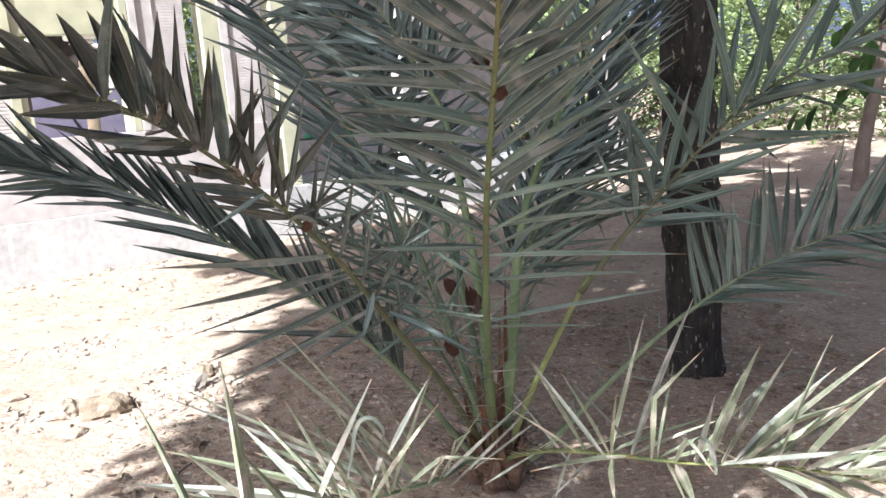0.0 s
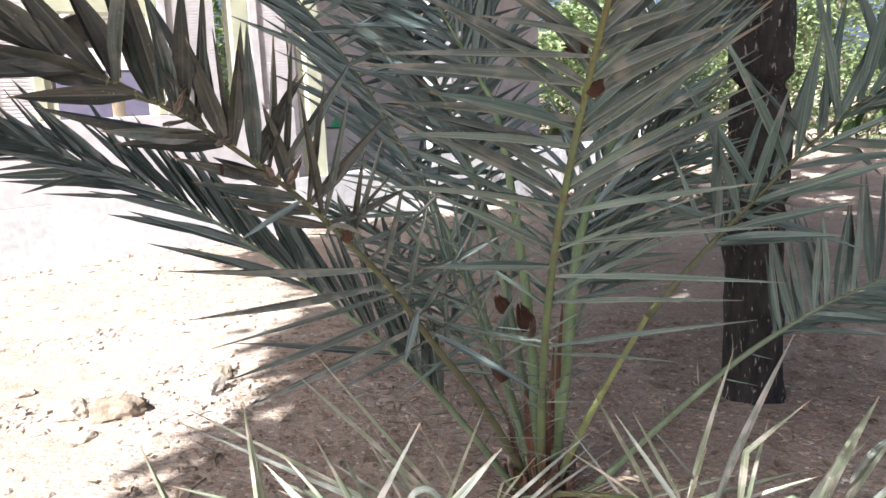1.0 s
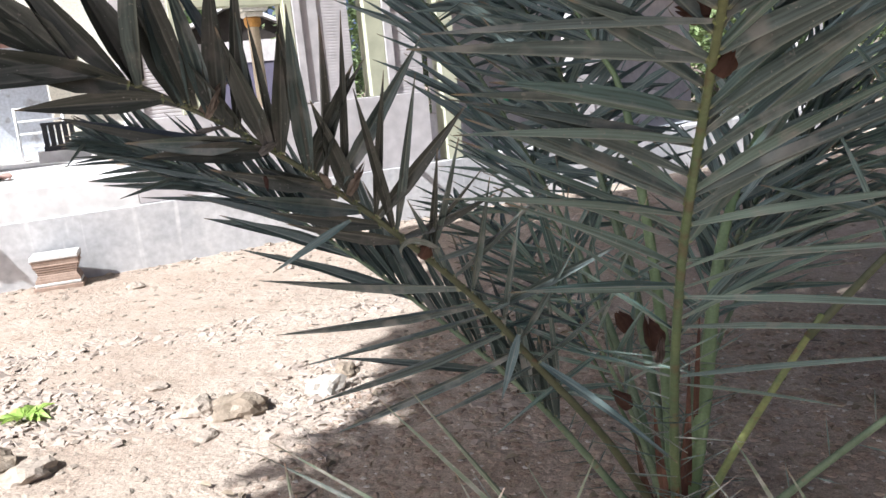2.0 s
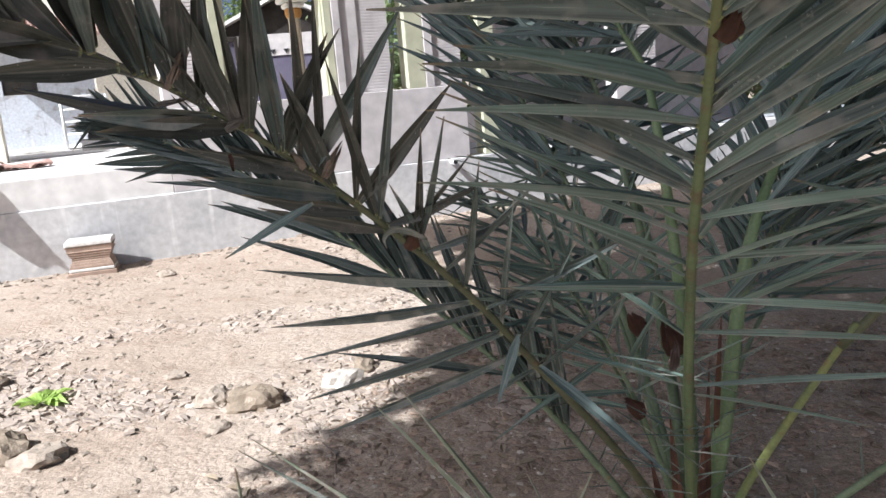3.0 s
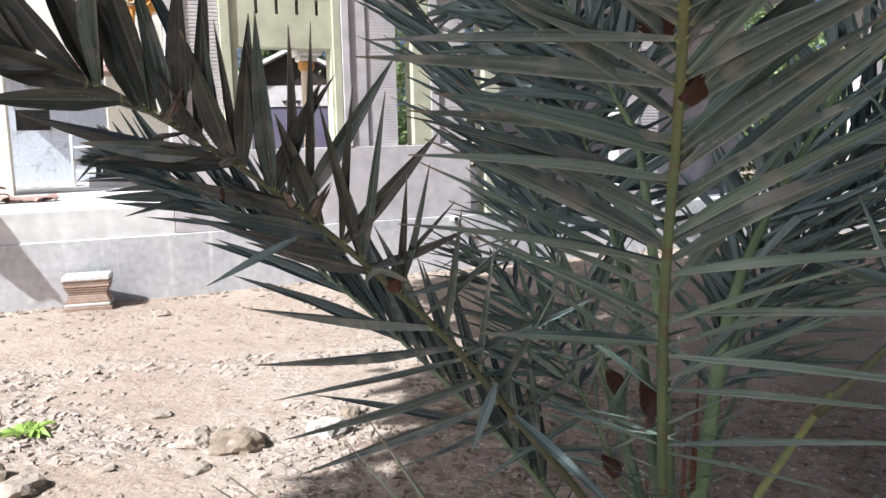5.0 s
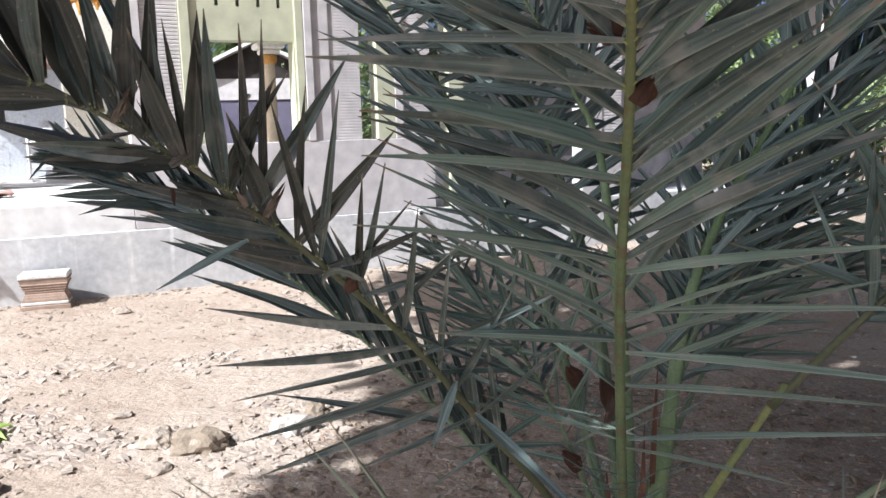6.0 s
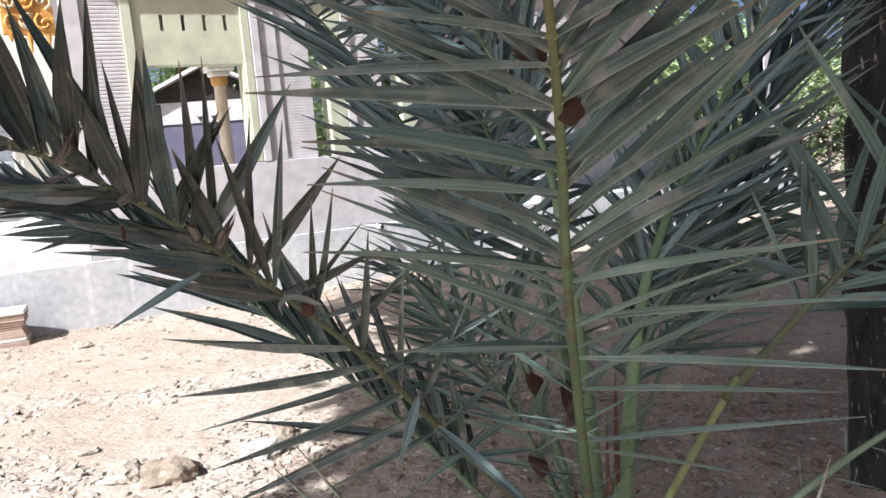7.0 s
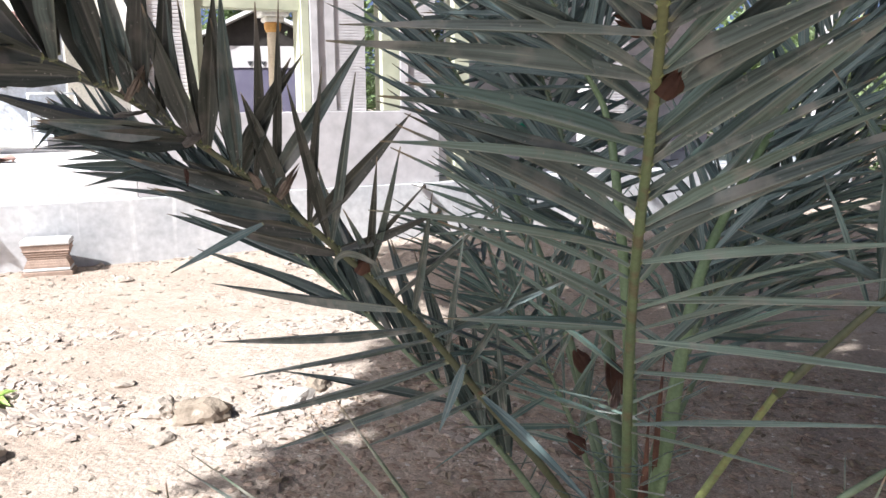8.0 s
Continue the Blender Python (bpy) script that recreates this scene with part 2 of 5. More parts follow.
M_LEAF_BLUE = leaf_mat("palm_leaflet_waxy", (0.065, 0.105, 0.097, 1), (0.185, 0.24, 0.228, 1), DRYTIP, (0.2, 0.22, 0.205, 1), 0.55, 0.25)
# lit copy of the leaflet: sunlit paleness is put into its colours
M_LEAF_LOW = leaf_mat("palm_leaflet_low_sunlit", (0.15, 0.185, 0.12, 1), (0.3, 0.335, 0.235, 1), (0.36, 0.25, 0.17, 1), (0.5, 0.46, 0.4, 1), 0.5, 0.4, 0.2, 0.5, (0.46, 0.46, 0.39, 1))
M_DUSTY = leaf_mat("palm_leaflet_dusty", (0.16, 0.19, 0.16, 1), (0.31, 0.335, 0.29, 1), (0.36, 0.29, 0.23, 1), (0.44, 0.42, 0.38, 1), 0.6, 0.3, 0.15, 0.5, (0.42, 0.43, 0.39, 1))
M_RACHIS = mat("palm_rachis", (0.062, 0.096, 0.045, 1), (0.1, 0.135, 0.06, 1), 0.5, 9, 120, 0.3, 0.003, c3=(0.09, 0.082, 0.042, 1), spec=0.4, stretch=(1, 1, 0.6), c3_at=0.55, upper=((0.115, 0.1, 0.036, 1), 1.35, 1.75))
M_SPEAR = mat("spear_petiole", (0.095, 0.15, 0.07, 1), (0.14, 0.2, 0.1, 1), 0.5, 9, 120, 0.3, 0.003, c3=(0.11, 0.15, 0.1, 1), spec=0.4)
M_RACHIS_DARK = mat("palm_rachis_dark", (0.055, 0.066, 0.034, 1), (0.085, 0.09, 0.05, 1), 0.55, 12, 120, 0.2, 0.002, c3=(0.10, 0.06, 0.035, 1), spec=0.35)
M_PETIOLE = mat("palm_petiole", (0.085, 0.125, 0.072, 1), (0.14, 0.185, 0.115, 1), 0.55, 10, 120, 0.3, 0.003, c3=(0.16, 0.14, 0.085, 1), spec=0.4)
M_YELLOW = mat("yellow_petiole", (0.17, 0.19, 0.068, 1), (0.1, 0.135, 0.06, 1), 0.5, 14, 120, 0.2, 0.002, c3=(0.15, 0.12, 0.05, 1), spec=0.4, c3_at=0.6)
M_HUSK = mat("dry_husk", (0.05, 0.023, 0.017, 1), (0.11, 0.055, 0.036, 1), 0.7, 14, 120, 0.3, 0.002, spec=0.3)
M_RUST = mat("rusty_sheath", (0.12, 0.07, 0.032, 1), (0.055, 0.034, 0.02, 1), 0.7, 12, 90, 0.4, 0.003, spec=0.3)
M_DRY = mat("dry_leaf", (0.34, 0.28, 0.22, 1), (0.15, 0.115, 0.088, 1), 0.75, 40, 120, 0.3, 0.002, spec=0.25, trans=0.15)
M_DUSTY_DRY = mat("bleached_scale", (0.22, 0.205, 0.185, 1), (0.13, 0.12, 0.105, 1), 0.75, 14, 120, 0.3, 0.002, spec=0.25, trans=0.1)
M_TORN = mat("torn_sheath", (0.14, 0.105, 0.09, 1), (0.085, 0.06, 0.05, 1), 0.8, 30, 120, 0.4, 0.003, spec=0.2)
M_FIBRE = mat("palm_fibre", (0.075, 0.048, 0.036, 1), (0.15, 0.1, 0.075, 1), 0.9, 20, 120, 0.6, 0.004, spec=0.2)
M_BARK = mat("dark_bark", (0.02, 0.019, 0.019, 1), (0.042, 0.04, 0.038, 1), 0.85, 26, 70, 1.0, 0.016, c3=(0.3, 0.28, 0.255, 1), spec=0.2, stretch=(1, 1, 0.3), c3_at=0.62)
M_BARK2 = mat("grey_bark", (0.16, 0.13, 0.11, 1), (0.24, 0.2, 0.17, 1), 0.9, 9, 70, 0.8, 0.008, spec=0.2, stretch=(1, 1, 0.4))
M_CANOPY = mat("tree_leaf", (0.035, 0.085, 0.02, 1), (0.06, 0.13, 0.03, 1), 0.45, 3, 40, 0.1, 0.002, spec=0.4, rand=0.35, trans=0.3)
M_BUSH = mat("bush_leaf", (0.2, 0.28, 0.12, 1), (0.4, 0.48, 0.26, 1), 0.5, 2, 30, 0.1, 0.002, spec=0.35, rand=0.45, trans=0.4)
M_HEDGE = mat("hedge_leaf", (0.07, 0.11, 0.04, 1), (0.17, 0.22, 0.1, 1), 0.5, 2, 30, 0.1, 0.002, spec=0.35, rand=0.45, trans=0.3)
M_WHITE = mat("white_paint", (0.53, 0.50, 0.495, 1), (0.48, 0.455, 0.45, 1), 0.75, 1.2, 7, 0.15, 0.003, spec=0.3, space="Object")
M_GREEN = mat("pale_green_paint", (0.50, 0.505, 0.37, 1), (0.45, 0.455, 0.33, 1), 0.75, 1.5, 6, 0.12, 0.003, spec=0.3)
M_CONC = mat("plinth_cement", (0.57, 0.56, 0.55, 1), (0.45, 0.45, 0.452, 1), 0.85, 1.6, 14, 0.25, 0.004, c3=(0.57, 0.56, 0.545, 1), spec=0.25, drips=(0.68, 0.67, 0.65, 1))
M_TERR = mat("terrace_concrete", (0.70, 0.68, 0.66, 1), (0.62, 0.61, 0.59, 1), 0.85, 0.8, 7, 0.25, 0.004, c3=(0.45, 0.43, 0.4, 1), spec=0.25)
M_FLOOR = mat("porch_tile", (0.48, 0.5, 0.54, 1), (0.42, 0.44, 0.48, 1), 0.35, 1.0, 40, 0.05, 0.002, spec=0.5)
M_YWALL = mat("cream_wall", (0.78, 0.74, 0.64, 1), (0.72, 0.67, 0.56, 1), 0.85, 1.0, 30, 0.15, 0.003, spec=0.25)
M_OLDWALL = mat("weathered_wall", (0.50, 0.54, 0.60, 1), (0.44, 0.46, 0.5, 1), 0.9, 2.2, 25, 0.3, 0.005, c3=(0.33, 0.33, 0.34, 1), spec=0.2, c3_at=0.56, drips=(0.62, 0.64, 0.68, 1))
M_TILE = mat("terracotta", (0.36, 0.25, 0.21, 1), (0.29, 0.18, 0.15, 1), 0.85, 5, 50, 0.3, 0.004, c3=(0.25, 0.2, 0.17, 1), spec=0.25, rand=0.25)
M_ORANGE = mat("orange_paint", (0.62, 0.33, 0.08, 1), (0.5, 0.24, 0.06, 1), 0.6, 8, 60, 0.3, 0.004, c3=(0.7, 0.5, 0.15, 1), spec=0.35)
M_CREAMCOL = mat("cream_column", (0.62, 0.52, 0.36, 1), (0.55, 0.44, 0.3, 1), 0.7, 4, 60, 0.2, 0.003, spec=0.3)
M_DARKWOOD = mat("dark_wood", (0.022, 0.018, 0.016, 1), (0.045, 0.037, 0.032, 1), 0.8, 5, 60, 0.3, 0.004, spec=0.3)
M_PURPLE = mat("dusky_door", (0.10, 0.09, 0.14, 1), (0.13, 0.12, 0.17, 1), 0.6, 3, 60, 0.1, 0.003, spec=0.4)
M_GLASS = mat("dark_glass", (0.02, 0.02, 0.022, 1), (0.03, 0.03, 0.03, 1), 0.1, 3, 60, 0, 0.003, spec=0.6)
M_METAL = mat("white_metal", (0.8, 0.8, 0.8, 1), (0.72, 0.72, 0.72, 1), 0.4, 4, 60, 0.05, 0.002, spec=0.5)
M_BLACK = mat("black_plastic", (0.02, 0.02, 0.022, 1), (0.035, 0.035, 0.038, 1), 0.5, 4, 60, 0.1, 0.002, spec=0.4)
M_TEAL = mat("green_plastic", (0.02, 0.30, 0.16, 1), (0.02, 0.24, 0.14, 1), 0.4, 4, 60, 0.05, 0.002, spec=0.5)
M_BRICK = mat("fired_block", (0.34, 0.25, 0.195, 1), (0.26, 0.19, 0.145, 1), 0.9, 8, 70, 0.5, 0.006, spec=0.2)
M_BLOCKTOP = mat("block_mortar", (0.6, 0.58, 0.55, 1), (0.52, 0.5, 0.47, 1), 0.9, 8, 60, 0.4, 0.005, spec=0.2)
M_PATH = mat("concrete_path", (0.27, 0.235, 0.205, 1), (0.22, 0.19, 0.165, 1), 0.9, 1.5, 40, 0.3, 0.004, c3=(0.2, 0.19, 0.18, 1), spec=0.2)
M_WEED = mat("weed_leaf", (0.27, 0.40, 0.08, 1), (0.36, 0.50, 0.13, 1), 0.5, 9, 60, 0.1, 0.002, spec=0.35, trans=0.3)
M_LITTER = mat("leaf_litter", (0.22, 0.17, 0.12, 1), (0.32, 0.27, 0.2, 1), 0.9, 9, 60, 0.2, 0.002, spec=0.2, rand=0.4)


# ---- mesh helpers ----
def lerp(a, b, f):
    return a + (b - a) * f


def part(name, bm, material, parent=None, label=""):
    me = bpy.data.meshes.new(name)
    bm.to_mesh(me)
    bm.free()
    me.materials.append(material)
    ob = new(name, me)
    ob.parent = parent
    if label:
        ob["label"] = label
    return ob


def smooth(ob):
    for p in ob.data.polygons:
        p.use_smooth = True
    return ob


def add_box(bm, x0, x1, y0, y1, z0, z1, bevel=0.0):
    r = bmesh.ops.create_cube(bm, size=1.0, matrix=Matrix.LocRotScale(((x0 + x1) / 2, (y0 + y1) / 2, (z0 + z1) / 2), None, (x1 - x0, y1 - y0, z1 - z0)))
    if bevel:
        edges = list({e for v in r["verts"] for e in v.link_edges})
        bmesh.ops.bevel(bm, geom=edges, offset=bevel, segments=1, affect="EDGES")


def box(x0, x1, y0, y1, z0, z1, bevel=0.0):
    bm = bmesh.new()
    add_box(bm, x0, x1, y0, y1, z0, z1, bevel)
    return bm


def empty(name, m=None):
    ob = new(name)
    ob.empty_display_size = 0.1
    if m is not None:
        ob.matrix_world = m
    return ob


def catmull(pts, n):
    """n+1 points of a smooth curve through pts."""
    P = [Vector(p) for p in pts]
    P = [P[0] * 2 - P[1]] + P + [P[-1] * 2 - P[-2]]
    segs = len(P) - 3
    out = []
    for i in range(n + 1):
        u = i / n * segs
        k = min(int(u), segs - 1)
        f = u - k
        a, b, c, d = P[k:k + 4]
        out.append(0.5 * ((2 * b) + (c - a) * f + (2 * a - 5 * b + 4 * c - d) * f * f + (3 * b - a - 3 * c + d) * f ** 3))
    return out


def tube(path, radii, sides=8, bm=None, flat=1.0, hint=Vector((0, 0, 1)), wob=0.0):
    """A tapered tube along path; flat < 1 squeezes it along the hint direction."""
    bm = bm or bmesh.new()
    rings = []
    for i, p in enumerate(path):
        t = (path[min(i + 1, len(path) - 1)] - path[max(i - 1, 0)]).normalized()
        b = t.cross(hint)
        if b.length < 1e-3:
            b = t.cross(Vector((1, 0, 0)))
        b.normalize()
        n = b.cross(t)
        ring = []
        for k in range(sides):
            a = 2 * math.pi * k / sides
            r = radii[i] * (1 + (wob * noise.noise(p * 6 + Vector((math.cos(a), math.sin(a), 0)) * 1.5) if wob else 0))
            ring.append(bm.verts.new(p + b * (math.cos(a) * r) + n * (math.sin(a) * r * flat)))
        rings.append(ring)
    for r0, r1 in zip(rings, rings[1:]):
        for k in range(sides):
            bm.faces.new((r0[k], r0[(k + 1) % sides], r1[(k + 1) % sides], r1[k]))
    bm.faces.new(rings[0][::-1])
    bm.faces.new(rings[-1])
    return bm


def add_blade(bm, base, d, up, length, width, droop=0.08, fold=0.5, n=8, twist=0.0, kink=None):
    """A stiff folded leaflet: a channelled blade with a keel, widest at a third, pointed at its end, sagging by droop."""
    uv = bm.loops.layers.uv.verify()
    d = d.normalized()
    b = d.cross(up)
    if b.length < 1e-4:
        b = d.cross(Vector((0.3, 0.5, 0.8)))
    b.normalize()
    nn = b.cross(d).normalized()
    rings = []
    pos = Vector(base)
    cur = d.copy()
    for i in range(n + 1):
        f = i / n
        w = width * 0.5 * (lerp(0.4, 1.0, min(1.0, f / 0.28)) if f < 0.28 else 1 - ((f - 0.28) / 0.72) ** 1.7)
        w = max(w, 0.0006)
        a = twist * f
        bb = b * math.cos(a) + nn * math.sin(a)
        nv = nn * math.cos(a) - b * math.sin(a)
        rise = nv * (w * fold)
        rings.append([bm.verts.new(pos - bb * w + rise), bm.verts.new(pos + nv * 0.0006), bm.verts.new(pos + bb * w + rise), bm.verts.new(pos - nv * (0.0012 + 0.06 * w))])
        step = length / n
        cur = (cur + Vector((0, 0, -1)) * (droop * f * 2 / n)).normalized()
        if kink is not None and i == int(n * 0.55):
            cur = (cur + kink).normalized()
        pos = pos + cur * step
    across = (0.0, 0.5, 1.0, 0.5)
    for i, (r0, r1) in enumerate(zip(rings, rings[1:])):
        for k in range(4):
            j = (k + 1) % 4
            fc = bm.faces.new((r0[k], r0[j], r1[j], r1[k]))
            for lp, (uu, vv) in zip(fc.loops, ((across[k], i), (across[j], i), (across[j], i + 1), (across[k], i + 1))):
                lp[uv].uv = (uu, vv / n)
    bm.faces.new(rings[0][::-1])
    bm.faces.new(rings[-1])


# ---- the young date palm ----


def frond(palm, pts, normal, start, count, sides, material, rachis_mat=M_RACHIS, thick=0.016, joined=False, seed=1, label="", spines=6, limp=0.03, other=None, low=None, picked=(), low_to=0.46):
    """One pinnate frond. pts: its midrib; normal: the way its upper face looks; start: where the leaflets begin.
    sides: for each side (+1, -1) a function of f (0 base, 1 tip) that gives angle to the midrib, lift, length, width, droop."""
    rnd = random.Random(seed)
    path = catmull(pts, 44)
    girth = lambda f: thick * lerp(1.0, 0.07, min(1.0, f) ** 0.7)
    rad = [girth(i / 44) for i in range(45)]
    rachis = smooth(part("frond", tube(path, rad, 8, flat=0.7, hint=Vector(normal)), rachis_mat, palm, label))
    leaves = bmesh.new() if joined else None

    def frame_at(f):
        u = min(max(f, 0), 1) * 44
        k = min(int(u), 43)
        p = path[k].lerp(path[k + 1], u - k)
        t = (path[min(k + 2, 44)] - path[max(k - 1, 0)]).normalized()
        b = t.cross(Vector(normal)).normalized()
        return p, t, b, b.cross(t).normalized()

    for side, spec in sides.items():
        number, fn, crowd = (*spec, 1.0)[:3] if isinstance(spec, tuple) else (count, spec, 1.0)
        for i in range(number):
            f = ((i + 0.5 + rnd.uniform(-0.35, 0.35)) / number) ** crowd
            p, t, b, n = frame_at(lerp(start, 0.985, f))
            ang, lift, length, width, droop = fn(f, i, rnd)
            a, e = radians(ang), radians(lift)
            d = t * math.cos(a) + (b * (side * math.cos(e)) + n * math.sin(e)) * math.sin(a)
            r = girth(lerp(start, 1, f))
            base = p + b * (side * r * 0.7)
            bm = leaves if joined else bmesh.new()
            up = n * 0.55 + Vector((0, 0, 0.6)) + Vector((rnd.gauss(0, 0.45), rnd.gauss(0, 0.45), rnd.gauss(0, 0.45)))
            kink = Vector((rnd.uniform(-0.4, 0.4), rnd.uniform(-0.4, 0.4), -rnd.uniform(0.3, 1.2))) if rnd.random() < limp else None
            add_blade(bm, base, d, up, length, width, droop, rnd.uniform(0.4, 1.25), 8, rnd.uniform(-0.9, 0.9), kink)
            if not joined:
                m = material
                if low is not None and f + rnd.gauss(0, 0.1) < low_to - 0.04:
                    m = low
                elif other is not None and side > 0 and rnd.random() < 0.3:
                    m = other
                part("leaflet", bm, m, rachis)
    for i, (f, ang, turn, length, width) in enumerate(picked):
        p, t, b, n = frame_at(f)
        a, e = radians(ang), radians(turn)
        away = b * math.cos(e) + n * math.sin(e)
        up = n + Vector((rnd.gauss(0, 0.25), rnd.gauss(0, 0.25), rnd.gauss(0, 0.25)))
        bm = leaves if joined else bmesh.new()
        add_blade(bm, p + away * (girth(f) * 0.7), t * math.cos(a) + away * math.sin(a), up, length, width, rnd.uniform(0, 0.02), rnd.uniform(0.6, 1.2), 10, rnd.uniform(-0.5, 0.5))
        if not joined:
            swell = tube([p + away * (girth(f) * 0.5), p + away * (girth(f) * 0.9 + 0.002) + t * 0.003], [0.004, 0.002], 5)
            part("leaf_base", swell, M_YELLOW, rachis)
            part("leaflet", bm, low if low is not None and f < low_to else other if other is not None and i % 4 == 3 else material, rachis)
    # the end of the midrib carries one last leaflet
    p, t, b, n = frame_at(1.0)
    bm = leaves if joined else bmesh.new()
    add_blade(bm, p - t * 0.01, t, n, 0.16, 0.016, 0.1)
    if not joined:
        part("leaflet", bm, material, rachis)
    for i in range(spines):
        f = start * (0.45 + 0.5 * i / max(spines, 1))
        p, t, b, n = frame_at(f)
        s = 1 if i % 2 else -1
        bm = leaves if joined else bmesh.new()
        add_blade(bm, p + b * s * thick * 0.6, t * 0.6 + b * s * 0.7 + n * 0.25, n, rnd.uniform(0.05, 0.14), 0.005, 0.0, 0.3, 3)
        if not joined:
            part("spine", bm, material, rachis)
    if joined:
        tagged(part("foliage", leaves, material, rachis), kind="stuff")
    return rachis


def leafy(a0, a1, l0, l1, len_mid, width, droop=0.08, jit=6, ends=0.6, ranks=((0, -10), (0, 3), (0, 12)), bend=1.0, slim=1.0, wild=1.0):
    """Leaflet angles and lifts running from the base to the tip, lengths largest in the middle; ranks: the turns by which neighbours differ."""
    def fn(f, i, rnd):
        length = len_mid * (ends + (1 - ends) * math.sin(math.pi * min(1, 0.15 + f * 0.8))) * (1.0 if f < 0.75 else lerp(1, 0.55, (f - 0.75) / 0.25)) * rnd.uniform(0.85, 1.12)
        da, dl = ranks[i % len(ranks)]
        g = f ** bend
        low = min(1.0, f / 0.45)
        w = width * lerp(slim, 1.0, low)
        sway = jit * lerp(wild, 1.0, low)
        return lerp(a0, a1, g) + da + rnd.gauss(0, sway), lerp(l0, l1, g) + dl + rnd.gauss(0, sway), length, w * rnd.uniform(0.75, 1.15), droop * rnd.uniform(0.3, 1.6)
    return fn


palm = tagged(empty("date_palm", pose(0, 2.75, 0)), "young date palm with grey-green stiff fronds growing from bare soil", "palm")
palm.matrix_world = Matrix()

# fibrous stump
smooth(part("stump", tube([Vector((0.0, 2.77, -0.05)), Vector((0.0, 2.76, 0.03)), Vector((0.0, 2.75, 0.12)), Vector((0.0, 2.74, 0.2))], [0.1, 0.1, 0.085, 0.05], 22, wob=1.0), M_FIBRE, palm, "brown fibrous stump"))

RF = random.Random(2)
for k in range(11):
    a = k * 2.4
    c, sn = math.cos(a), math.sin(a)
    r0 = 0.07 + 0.006 * (k % 3)
    pth = catmull([(c * r0, 2.75 + sn * r0, 0.0 + 0.01 * k), (c * (r0 + 0.03), 2.75 + sn * (r0 + 0.03), 0.06 + 0.012 * k), (c * (r0 + 0.045), 2.75 + sn * (r0 + 0.045), 0.12 + 0.012 * k + RF.uniform(0, 0.05))], 5)
    smooth(part("leaf_base", tube(pth, [0.045, 0.042, 0.035, 0.026, 0.018, 0.01], 7, flat=0.5, hint=Vector((c, sn, 0.3)), wob=0.4), M_FIBRE if k % 3 else M_DRY, palm))
for k in range(90):
    a, r0 = RF.uniform(0, 6.28), RF.uniform(0.07, 0.12)
    bm = bmesh.new()
    add_blade(bm, Vector((math.cos(a) * r0, 2.75 + math.sin(a) * r0, RF.uniform(0.02, 0.2))), Vector((math.cos(a), math.sin(a), RF.uniform(-0.3, 1.2))), Vector((0, 0, 1)), RF.uniform(0.05, 0.16), 0.005, 0.5, 0.2, 4)
    part("fibre", bm, (M_FIBRE, M_HUSK, M_DRY)[k % 3] if k % 2 else M_FIBRE, palm)

# single leaflets: where on the midrib, angle to it, turn about it, length, width
UPRIGHT_A = ((0.62, 91, 0, 0.35, 0.02), (0.586, 84, 0, 0.38, 0.029), (0.566, 47, 0, 0.3, 0.026), (0.548, 84, 0, 0.34, 0.028), (0.518, 73, 0, 0.36, 0.022), (0.493, 60, 0, 0.34, 0.028), (0.473, 55, 0, 0.38, 0.026), (0.468, 57, 0, 0.39, 0.021), (0.643, 74, 0, 0.19, 0.016), (0.589, 55, 0, 0.2, 0.022), (0.443, 55, 0, 0.42, 0.024), (0.393, 48, 0, 0.41, 0.017), (0.355, 39, 0, 0.36, 0.016), (0.432, 59, 0, 0.37, 0.016))
UPRIGHT_B = ((0.643, 51, 180, 0.15, 0.02), (0.623, 48, 180, 0.2, 0.021), (0.591, 48, 180, 0.23, 0.026), (0.57, 43, 180, 0.28, 0.028), (0.541, 38, 180, 0.29, 0.025), (0.527, 37, 180, 0.39, 0.024), (0.507, 41, 180, 0.32, 0.023), (0.475, 48, 180, 0.39, 0.025), (0.448, 70, 180, 0.39, 0.025), (0.411, 77, 180, 0.46, 0.024), (0.37, 89, 180, 0.54, 0.024), (0.334, 85, 180, 0.46, 0.021), (0.268, 74, 180, 0.54, 0.022))
DARK_A = ((0.798, 42, 0, 0.19, 0.055), (0.757, 42, 0, 0.23, 0.056), (0.807, 26, 0, 0.24, 0.04), (0.752, 49, 0, 0.23, 0.041), (0.845, 21, 0, 0.18, 0.049), (0.868, 11, 0, 0.12, 0.039), (0.748, 60, 0, 0.17, 0.021), (0.727, 47, 0, 0.24, 0.031), (0.716, 61, 0, 0.25, 0.037), (0.682, 23, 0, 0.18, 0.031), (0.695, 61, 0, 0.28, 0.028), (0.661, 49, 0, 0.21, 0.015), (0.65, 35, 0, 0.21, 0.038), (0.645, 47, 0, 0.22, 0.015), (0.636, 56, 0, 0.24, 0.032))
DARK_B = ((0.6, 47, 0, 0.28, 0.032), (0.605, 44, 0, 0.23, 0.028), (0.582, 51, 0, 0.28, 0.024), (0.609, 83, 0, 0.21, 0.02), (0.566, 78, 0, 0.3, 0.029), (0.595, 73, 0, 0.2, 0.032), (0.555, 49, 0, 0.32, 0.015), (0.516, 48, 0, 0.28, 0.017), (0.489, 48, 0, 0.32, 0.017), (0.514, 81, 0, 0.26, 0.031), (0.493, 30, 0, 0.3, 0.021), (0.48, 109, 0, 0.19, 0.025), (0.445, 48, 0, 0.28, 0.017), (0.541, 27, 0, 0.21, 0.033))
